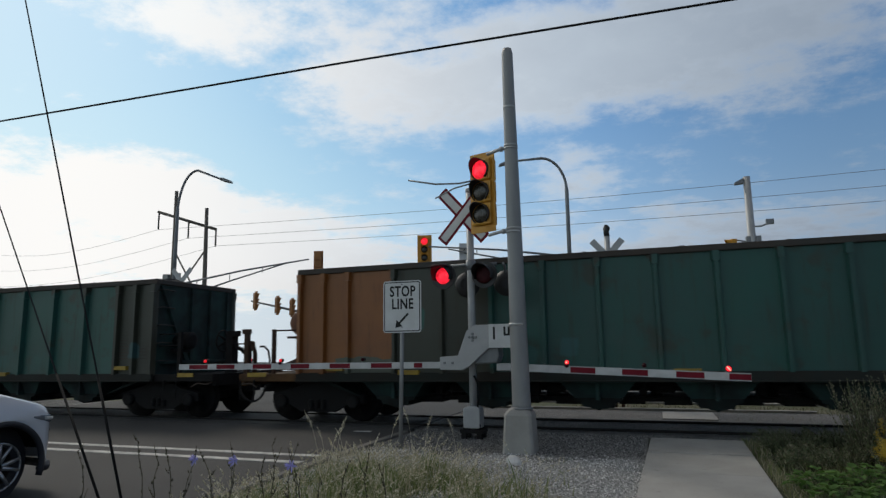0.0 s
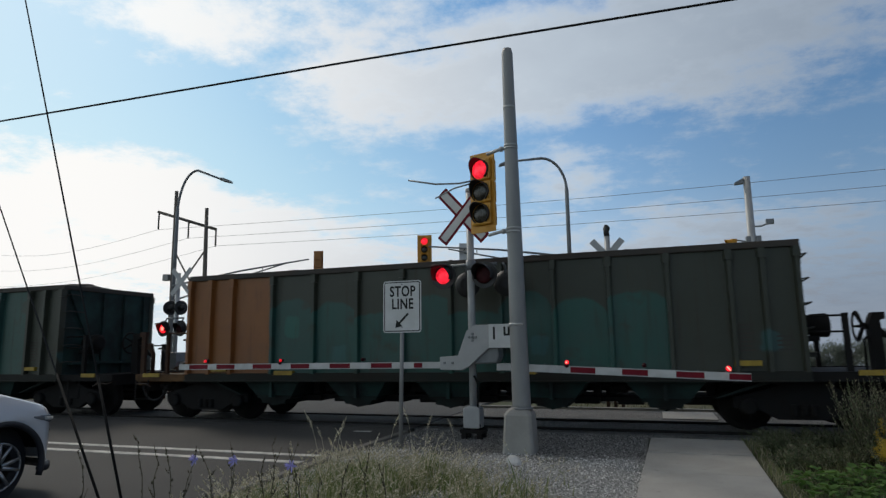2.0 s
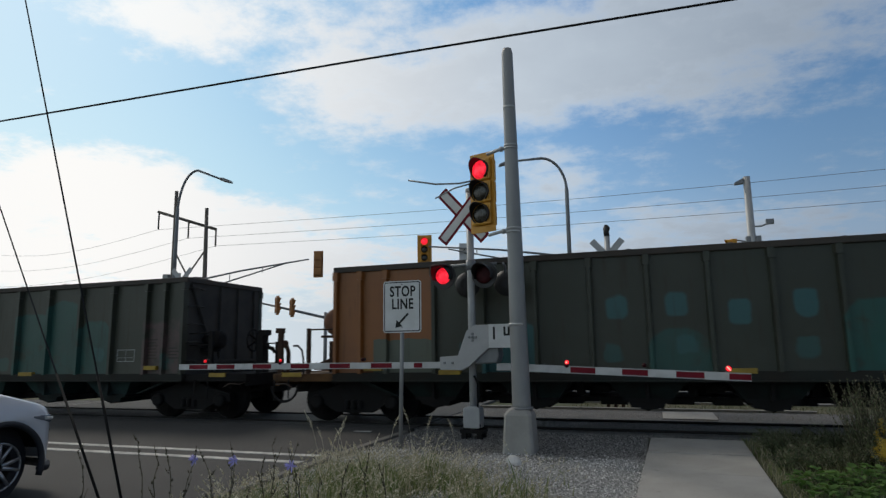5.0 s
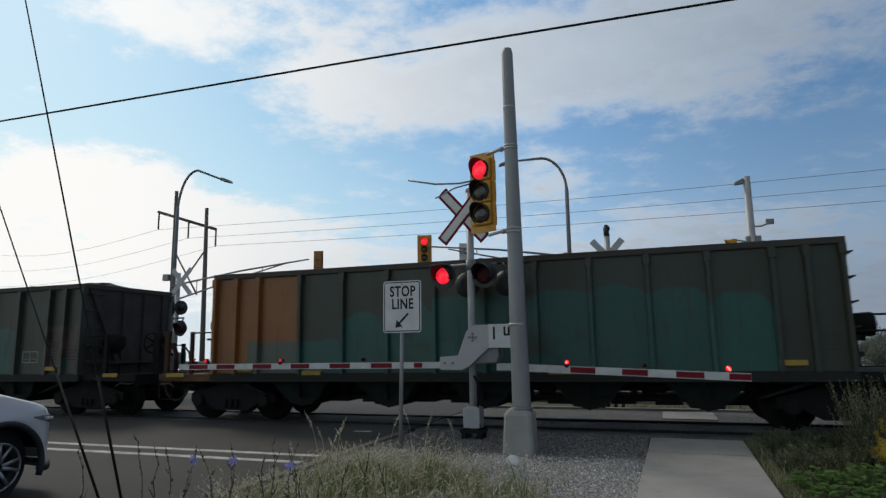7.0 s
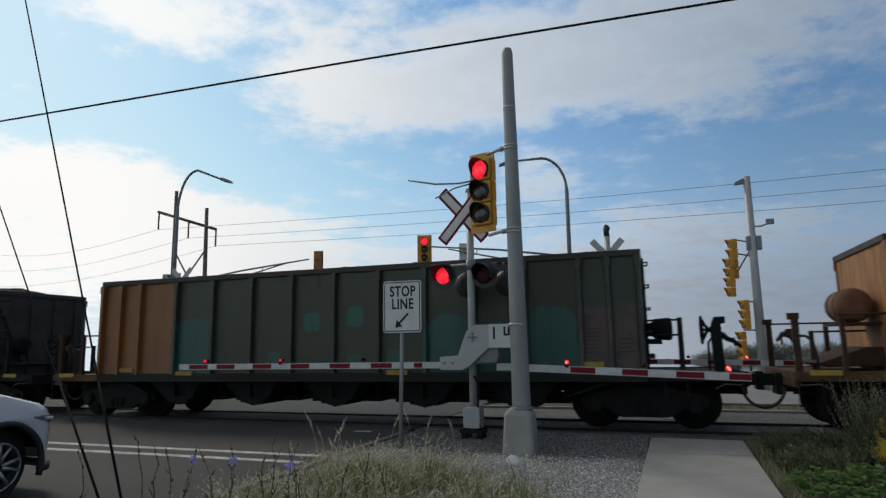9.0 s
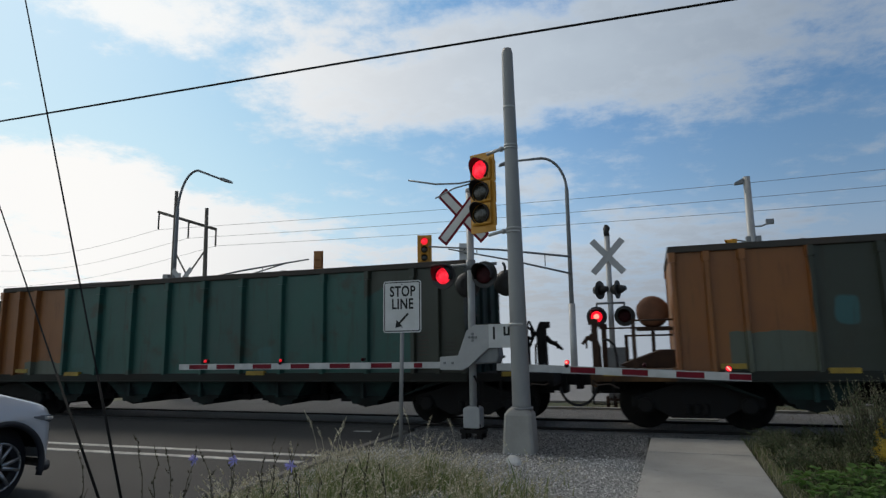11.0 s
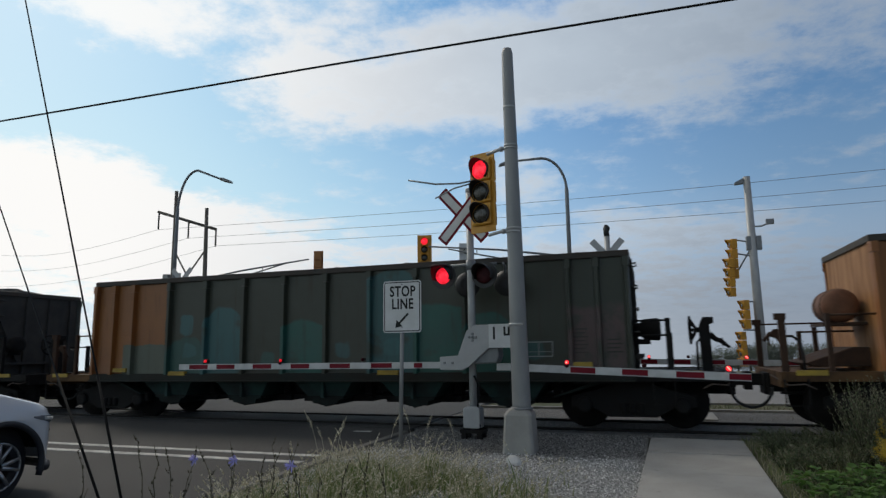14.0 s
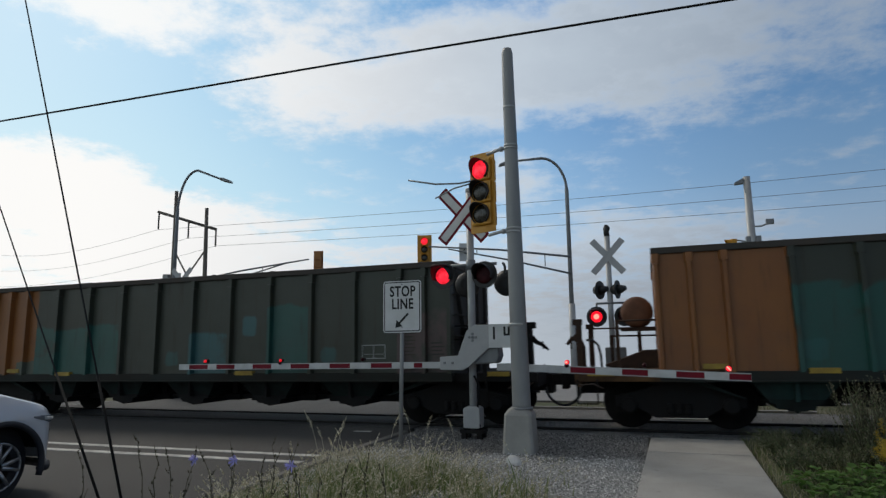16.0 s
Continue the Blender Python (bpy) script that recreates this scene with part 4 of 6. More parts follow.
    crossbuck(cs, pose(-0.10, -0.10, 4.06, 0, 0, -6), 1.30, 0.235, True)


def signal_head(name, at, label, lit, s=1.0, sections=3, board=True, wide=0.235, paint="sign_yellow"):
    """A yellow traffic light facing -y: housing, board, lenses and visors."""
    sg = thing(name, at, label, "traffic light", "traffic lights")
    h = 0.36 * s
    b = B()
    for k in range(sections):
        box(b, -0.18 * s, 0.18 * s, 0.0, 0.20 * s, -h * (k + 1) + 0.006, -h * k - 0.006)
    part("housing", b, MAT[paint], sg, bevel=0.02 * s)
    if board:
        part("backboard", box(B(), -wide * s, wide * s, 0.06 * s, 0.075 * s, -h * sections - 0.11 * s, 0.11 * s), MAT[paint], sg, bevel=0.006)
    for k in range(sections):
        c = -h * (k + 0.5)
        b = B()
        disc_stack(b, (0, -0.004, c), (0, -1, 0), [(0, 0.148 * s), (0.012, 0.14 * s), (0.03 * s, 0.09 * s), (0.036 * s, 0.002)], 20)
        part("lens", b, MAT["lens_red"] if lit == k else MAT["lens_off"], sg, "glowing red lens" if lit == k else "dark unlit lens")
        b = B()
        n, ring = 20, []
        for j in range(n + 1):
            a = radians(-55 + 290 * j / n)
            reach = s * (0.05 + 0.13 * max(math.sin(a), 0.0))
            p = Vector((math.cos(a), 0, math.sin(a)))
            ring.append([b.verts.new(p * q * s + Vector((0, y, c))) for q, y in ((0.165, 0.0), (0.165, -reach), (0.158, -reach), (0.158, 0.0))])
        for r0, r1 in zip(ring, ring[1:]):
            for i in range(4):
                b.faces.new((r0[i], r0[(i + 1) % 4], r1[(i + 1) % 4], r1[i]))
        part("visor", b, MAT["hood"] if s > 1.05 else MAT[paint], sg)
    return sg


def build_signal_pole():
    sp = thing("signal_pole", pose(-2.10, 9.86, 0), "tall tapered galvanised pole on a concrete foot", "pole")
    b = B()
    rings = []
    for hw, z, ch in ((0.252, -0.06, 0.04), (0.246, 0.03, 0.04), (0.216, 0.56, 0.04), (0.195, 0.60, 0.05), (0.15, 0.66, 0.06)):
        q = hw - ch
        rings.append([b.verts.new((x, y, z)) for x, y in ((-q, -hw), (q, -hw), (hw, -q), (hw, q), (q, hw), (-q, hw), (-hw, q), (-hw, -q))])
    for r0, r1 in zip(rings, rings[1:]):
        for i in range(8):
            b.faces.new((r0[i], r0[(i + 1) % 8], r1[(i + 1) % 8], r1[i]))
    b.faces.new(rings[0])
    b.faces.new(rings[-1])
    part("concrete_foot", b, MAT["concrete"], sp, "pale tapered concrete foot", bevel=0.015)
    b = B()
    tube(b, [(0.035, 0, 0.6), (0.03, 0, 0.72), (0.0, 0, 3.5), (-0.03, 0, 6.58), (-0.03, 0, 6.66)], [0.152, 0.146, 0.122, 0.094, 0.075], 20)
    part("shaft", b, MAT["galv"], sp)
    for z, r in ((4.93, 0.116), (4.88, 0.116), (3.52, 0.128), (3.46, 0.128), (1.96, 0.144), (5.6, 0.106)):
        b = B()
        disc_stack(b, (0.02 - z * 0.0075, 0, z - 0.018), (0, 0, 1), [(0, r), (0.036, r)], 20)
        part("band_clamp", b, MAT["alu"], sp)
    b = B()
    disc_stack(b, (0.035, 0, 0.64), (0, 0, 1), [(0, 0.18), (0.035, 0.18)], 16)
    part("base_flange", b, MAT["galv_dark"], sp)
    for z in (4.90, 3.49):
        b = B()
        tube(b, [(-0.10, 0.0, z), (-0.22, 0.03, z), (-0.46, 0.12, z - 0.03)], 0.028, 10)
        disc_stack(b, (-0.16, 0.02, z), (-1, 0, 0), [(0, 0.045), (0.05, 0.045)], 10)
        part("signal_bracket", b, MAT["alu"], sp)
    b = B()
    tube(b, [(-0.74, 0.22, 4.46), (-1.0, 0.24, 4.44), (-1.45, 0.24, 4.47), (-1.96, 0.24, 4.59)], 0.016, 8)
    tube(b, [(-0.74, 0.22, 4.42), (-1.1, 0.24, 4.36), (-1.45, 0.24, 4.21)], 0.014, 8)
    part("loose_wire", b, MAT["galv_dark"], sp, "stiff grey wires beside the signal")


def build_stop_sign():
    st = thing("stop_line_sign", pose(-3.98, 9.60, 0), "white stop line sign with a black border on a steel post", "sign")
    part("post", tube(B(), [(-0.05, 0.03, -0.05), (0.0, 0.03, 2.6)], 0.036, 8), MAT["galv"], st)
    b = B()
    w, z0, z1, r = 0.34, 1.86, 2.72, 0.05
    def outline(e):
        pts = []
        for cx, cz, a0 in ((w - r, z1 - r, 0), (-w + r, z1 - r, 90), (-w + r, z0 + r, 180), (w - r, z0 + r, 270)):
            for k in range(5):
                a = radians(a0 + 22.5 * k)
                pts.append((cx + (r - e) * math.cos(a), cz + (r - e) * math.sin(a)))
        return pts
    part("panel", prism(b, outline(0), -0.008, 0.0), MAT["white"], st)
    part("border", prism(B(), outline(0.018), -0.0105, -0.0085), MAT["black"], st)
    part("face", prism(B(), outline(0.034), -0.013, -0.011), MAT["white"], st)
    for body, z in (("STOP", 2.535), ("LINE", 2.325)):
        text_mesh(body, 0.24, "lettering", MAT["black"], st, pose(0.01, -0.0155, z, 90, 0, 0) @ Matrix.Diagonal((0.74, 1, 1, 1)))
    b = B()
    def rot(u, v):
        a = radians(225)
        return (u * math.cos(a) - v * math.sin(a) + 0.0, u * math.sin(a) + v * math.cos(a) + 2.06)
    prism(b, [rot(*p) for p in ((-0.16, -0.018), (0.06, -0.018), (0.06, -0.075), (0.17, 0), (0.06, 0.075), (0.06, 0.018), (-0.16, 0.018))], -0.0155, -0.0135)
    part("arrow", b, MAT["black"], st)
    for z in (1.95, 2.66):
        b = B()
        disc_stack(b, (0, -0.012, z), (0, -1, 0), [(0, 0.014), (0.008, 0.012)], 8)
        part("bolt", b, MAT["galv_dark"], st)


build_crossing_signal()
build_signal_pole()
signal_head("traffic_light", pose(-2.73, 10.12, 4.85, 0, 0, -19), "yellow traffic light showing red beside a tall pole", 0, 1.09)
build_stop_sign()
b = B()
bmesh.ops.create_icosphere(b, subdivisions=2, radius=0.115)
for v in b.verts:
    v.co *= 1 + 0.3 * noise.noise(v.co * 9)
    v.co.z *= 0.75
tagged(part("stone", b, MAT["pale_stone"], at=pose(-1.99, 8.83, 0.03)), "pale loose stone lying on the gravel", "stone")


# ---- across the track ----
def build_far_mast(X, Y, bell=True, buck=0.0):
    cs = thing("crossing_signal", pose(X, Y, 0), "crossing mast with flashing lamps seen from behind the track", "crossing signal")
    part("mast", tube(B(), [(0, 0, 0.12), (0, 0, 4.55 if bell else 4.30)], 0.075, 14), MAT["alu"], cs)
    if bell:
        b = B()
        tube(b, [(0, 0, 4.55), (0, 0, 4.62)], [0.09, 0.05], 12)
        disc_stack(b, (-0.02, -0.05, 4.76), (0.35, 1, 0), [(0, 0.03), (0.02, 0.08), (0.05, 0.095), (0.08, 0.095), (0.13, 0.05), (0.16, 0.03)], 16)
        tube(b, [(0, 0, 4.58), (-0.01, 0, 4.70), (-0.01, 0, 4.86)], [0.075, 0.075, 0.05], 10)
        part("bell", b, MAT["hood"], cs, "dark warning bell")
    crossbuck(cs, pose(buck, -0.09, 3.98), 1.20, 0.175, False)
    b = B()
    tube(b, [(-0.36, -0.05, 2.72), (0.36, -0.05, 2.72)], 0.03, 8)
    for x in (-0.36, 0.36):
        tube(b, [(x, -0.05, 2.72), (x, -0.12, 2.6)], 0.026, 8)
    part("lamp_crossarm", b, MAT["galv_dark"], cs)
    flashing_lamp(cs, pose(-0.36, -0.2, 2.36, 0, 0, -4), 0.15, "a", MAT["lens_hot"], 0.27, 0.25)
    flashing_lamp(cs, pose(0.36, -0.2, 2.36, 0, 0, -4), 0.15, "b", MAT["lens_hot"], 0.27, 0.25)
    for x, a in ((-0.24, 65), (0.22, 75)):
        b = B()
        disc_stack(b, (0, 0, 0), (0, 1, 0), [(0, 0.25), (0.03, 0.25), (0.05, 0.16), (0.18, 0.10), (0.22, 0.02)], 20)
        tube(b, [(0, 0.0, 0.0), (0, -0.22, 0.03)], [0.14, 0.06], 12)
        part("side_lamp", b, MAT["hood"], cs, "dark lamp turned to the side road", at=pose(x, -0.04, 3.08, 0, 0, a))
    part("mechanism_case", box(B(), -0.18, 0.34, -0.30, 0.2, 1.0, 1.55), MAT["galv_dark"], cs, bevel=0.03)
    part("junction_base", box(B(), -0.15, 0.15, -0.15, 0.15, 0.24, 0.58), MAT["galv_dark"], cs, bevel=0.02)
    b = B()
    box(b, -0.21, 0.21, -0.18, 0.18, 0.17, 0.22)
    for u in (-0.19, 0.0, 0.19):
        tube(b, [(u, -0.16, -0.04), (u, -0.16, 0.28)], 0.035, 8)
        tube(b, [(u, 0.16, -0.04), (u, 0.16, 0.28)], 0.035, 8)
    part("base_plate", b, MAT["rust"], cs)
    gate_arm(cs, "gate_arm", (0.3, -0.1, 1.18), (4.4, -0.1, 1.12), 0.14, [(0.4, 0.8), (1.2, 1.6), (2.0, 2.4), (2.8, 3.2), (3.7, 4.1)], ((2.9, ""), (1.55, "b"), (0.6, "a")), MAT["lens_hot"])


def street_lamp(name, at, label, height, reach, rise, truss=None, head_side=1):
    """A steel lamp standard with a curved arm; truss: (height at pole, length, height at the tip) of a signal arm towards -x or +x."""
    sl = thing(name, at, label, "street lamp", "street lamps")
    b = B()
    pts = [(0, 0, -0.4), (0, 0, height - rise)]
    n = 10
    bend = min(reach * 0.45, rise)
    for k in range(1, n + 1):
        a = math.pi / 2 * k / n
        pts.append((head_side * bend * (1 - math.cos(a)), 0, height - rise + rise * math.sin(a)))
    pts.append((head_side * reach, 0, height - 0.10 * (reach - bend) - (0.3 * (reach - bend) if name == "street_lamp" and head_side > 0 else 0.0)))
    part("pole", tube(b, pts, [0.11, 0.085] + [0.06] * n + [0.045], 12), MAT["galv_dark"], sl)
    b = B()
    e = Vector(pts[-1])
    prism(b, [(e.x, e.z - 0.07), (e.x + head_side * 0.25, e.z - 0.16), (e.x + head_side * 0.62, e.z - 0.24), (e.x + head_side * 0.60, e.z - 0.14), (e.x + head_side * 0.2, e.z + 0.03), (e.x, e.z + 0.05)], -0.13, 0.13)
    part("lamp_head", b, MAT["galv_dark"], sl, bevel=0.03)
    if truss:
        z0, length, z1, s = truss
        b = B()
        tube(b, [(0, -0.12, z0), (s * length * 0.5, -0.12, (z0 + z1) / 2 + 0.08), (s * length, -0.12, z1)], [0.05, 0.045, 0.035], 8)
        tube(b, [(0, -0.12, z0 - 0.75), (s * length * 0.45, -0.12, (z0 + z1) / 2 - 0.35), (s * length * 0.86, -0.12, z1 - 0.12)], [0.045, 0.04, 0.03], 8)
        for q in (0.18, 0.42, 0.66):
            zt = z0 + (z1 - z0) * q
            tube(b, [(s * length * q, -0.12, zt + 0.05), (s * length * q, -0.12, zt - 0.62 * (1 - q))], 0.02, 6)
        part("signal_arm", b, MAT["galv_dark"], sl)
    return sl


build_far_mast(-1.12, 17.3)
build_far_mast(-15.80, 17.6, False, 0.22)
street_lamp("street_lamp", pose(-3.40, 27.4, 0, 0, 0, 20), "grey steel lamp standard with a trussed signal arm", 9.95, 2.4, 1.5, (5.45, 6.2, 5.95, -1), -1)
street_lamp("street_lamp", pose(-22.05, 24.25, 0, 0, 0, 18), "dark steel lamp standard with a curved arm beside the far road", 10.48, 2.05, 2.2, (4.7, 6.6, 5.9, 1), 1)
part("pole_sleeve", tube(B(), [(0, 0, -0.1), (0, 0, 3.4)], 0.145, 12), MAT["alu"], bpy.data.objects["street_lamp"])
signal_head("traffic_light", pose(-9.39, 25.2, 6.38, 0, 0, 14), "small yellow traffic light showing red above the far road", 0, 1.0, wide=0.315)
signal_head("traffic_light", pose(-15.35, 26.45, 6.2, 0, 0, 195), "weathered orange traffic light seen from its back", -1, 1.0, paint="sign_orange")
for x, y, z in ((-22.0, 34.8, 4.75), (-22.9, 34.5, 4.9), (-24.2, 34.0, 5.2)):
    signal_head("traffic_light", pose(x, y, z, 0, 0, 150), "distant weathered orange traffic light on a mast arm", -1, 0.95, paint="sign_orange")
fm = thing("signal_mast", pose(-20.0, 35.45, 0), "distant grey mast with a long signal arm", "pole")
part("pole", tube(B(), [(0, 0, -0.3), (0, 0, 3.9)], 0.12, 10), MAT["galv_dark"], fm)
part("signal_arm", tube(B(), [(0, 0, 3.55), (-2.2, -0.6, 4.1), (-4.6, -1.5, 4.7)], [0.09, 0.08, 0.05], 8), MAT["galv_dark"], fm)

# a small sign on the lamp standard's arm
sg = thing("arm_sign", pose(-7.66, 25.85, 5.30, 0, 0, 20), "small white sign with black marks hung from the signal arm", "sign")
part("panel", box(B(), -0.32, 0.32, -0.01, 0.01, 0.0, 0.80), MAT["white"], sg, bevel=0.01)
ring_b = B()
tube(ring_b, [(0.12 * math.cos(a), -0.014, 0.45 + 0.12 * math.sin(a)) for a in [k * math.pi / 8 for k in range(17)]], 0.018, 6, caps=False)
part("symbol", ring_b, MAT["black"], sg)

rp = thing("signal_pole", pose(3.46, 24.4, 0), "galvanised steel signal pole across the track", "pole")
part("shaft", tube(B(), [(0, 0, -0.1), (0, 0, 7.6)], [0.17, 0.12], 14), MAT["alu"], rp)
part("lamp_head", prism(B(), [(-0.12, 7.55), (-0.42, 7.40), (-0.42, 7.34), (-0.12, 7.36)], -0.12, 0.12), MAT["galv_dark"], rp)
b = B()
tube(b, [(0, 0, 5.75), (0.35, 0, 5.75), (0.62, 0, 5.85)], 0.03, 8)
box(b, 0.5, 0.75, -0.08, 0.08, 5.8, 5.98)
part("detector_arm", b, MAT["galv_dark"], rp)
for x0, x1, y in ((-0.2, -0.05, 0.14), (0.12, 0.30, 0.10)):
    part("control_box", box(B(), x0, x1, -y, y, 4.9, 5.4), MAT["galv_dark"], rp, bevel=0.02)
for p, q in (((-0.1, 0, 5.2), (-0.62, -0.1, 5.3)), ((-0.1, 0, 4.7), (-0.62, -0.1, 4.8)), ((-0.1, 0, 4.9), (-0.72, -0.12, 3.9)), ((0, 0, 3.05), (-0.55, -0.1, 3.07)), ((0, 0, 2.05), (-0.55, -0.1, 2.07))):
    part("signal_bracket", tube(B(), [p, q], 0.027, 8), MAT["galv_dark"], rp)
signal_head("traffic_light", pose(2.72, 24.3, 5.33, 0, 4, -80), "yellow traffic light seen edge-on with long visors", -1, 1.0, 4, False)
signal_head("traffic_light", pose(2.55, 24.0, 4.60, 0, 4, -76), "yellow traffic light seen edge-on with long visors", -1, 0.95, 4, False)
signal_head("traffic_light", pose(2.95, 24.3, 3.12, 0, 0, -78), "yellow traffic light seen edge-on low on the pole", -1, 0.95, 3, False)
signal_head("traffic_light", pose(2.80, 24.5, 2.02, 0, 0, -70), "yellow traffic light seen edge-on low on the pole", -1, 0.85, 4, False)

# wooden transmission frame and its wires
tower = thing("power_tower", pose(-48.4, 55.4, 0), "weathered wooden H-frame power line tower with a crossarm", "power pole")
TX = [(-1.72, -0.57), (1.66, 0.55)]
part("pole", tube(B(), [(-1.55, -0.5, -2.2), (-1.72, -0.57, 19.3)], [0.30, 0.19], 10), MAT["wood"], tower)
part("pole", tube(B(), [(1.86, 0.62, -2.2), (1.60, 0.53, 17.3)], [0.30, 0.19], 10), MAT["wood"], tower)
part("crossarm", tube(B(), [(-3.55, -1.2, 16.95), (2.72, 0.9, 14.85)], 0.16, 8), MAT["wood"], tower)
part("brace", tube(B(), [(-1.65, -0.6, 12.6), (1.0, 0.3, 7.6)], 0.09, 8), MAT["wood"], tower)
part("brace", tube(B(), [(1.72, 0.5, 12.6), (-1.4, -0.5, 7.6)], 0.09, 8), MAT["wood"], tower)
for x, y, z in ((-3.45, -1.15, 16.9), (-0.25, -0.08, 15.85), (2.68, 0.9, 14.85)):
    b = B()
    tube(b, [(x, y, z - 0.12 * k) for k in range(17)], [0.05 if k % 2 else 0.12 for k in range(17)], 8)
    part("insulator", b, MAT["black"], tower)
part("equipment_box", box(B(), -2.75, -2.0, -0.9, -0.3, 9.2, 9.9), MAT["galv"], tower, bevel=0.05)
for (x0, y0, z0), (x1, y1, z1), (x2, z2) in (((-112, 80, 19.1), (-51.85, 54.25, 14.93), (45, 15.4)), ((-112, 80, 16.2), (-48.65, 55.3, 13.9), (45, 14.0)), ((-112, 80, 13.3), (-45.7, 56.3, 13.0), (45, 12.7))):
    w = thing("power_line", pose(0, 0, 0), "thin dark overhead power line strung from the tower", "cable", "power lines")
    b = B()
    pts = [(x0 + (x1 - x0) * k / 12, y0 + (y1 - y0) * k / 12, z0 + (z1 - z0) * k / 12 - 1.2 * math.sin(math.pi * k / 12)) for k in range(13)]
    pts += [(x1 + (x2 - x1) * k / 24, y1 + (55.5 - y1) * min(1, k / 12), z1 + (z2 - z1) * k / 24 - 0.55 * math.sin(math.pi * k / 24)) for k in range(1, 25)]
    part("wire", tube(b, pts, 0.020, 5), MAT["galv_dark"], w)
tp = thing("utility_pole", pose(-36.7, 114.2, -3.2), "distant wooden utility pole with a crossarm", "power pole")
part("pole", tube(B(), [(0, 0, 0), (0, 0, 13.9)], 0.16, 8), MAT["wood"], tp)
part("crossarm", box(B(), -1.4, 1.4, -0.1, 0.1, 13.2, 13.45), MAT["wood"], tp)

# near cables: one overhead, two stays running down into the grass
oc = thing("overhead_cable", pose(0, 0, 0), "thick black cable strung overhead", "cable")
pts = [(-34 + 44 * k / 30, 10.90 + 0.024 * (44 * k / 30 - 28.5) * (1.0 if k > 19 else 0.35), 7.5) for k in range(31)]
part("wire", tube(B(), pts, 0.023, 8), MAT["cable"], oc)
for p0, p1, reach in (((-4.816, 4.878, -0.05), (-8.42, 6.0, 6.70), 0.21), ((-4.978, 4.831, -0.05), (-9.2, 6.48, 3.78), 0.37)):
    gw = thing("guy_wire", pose(0, 0, 0), "dark steel stay wire anchored in the grass", "cable", "stay wires")
    a, c = Vector(p0), Vector(p1)
    part("wire", tube(B(), [a, c, a + (c - a) * 1.6], 0.0095, 8), MAT["stay"], gw)
    part("guard", tube(B(), [a + (c - a) * 0.004, a + (c - a) * reach], 0.0135, 10), MAT["guard"], gw, "dark plastic guard round the foot of the stay")


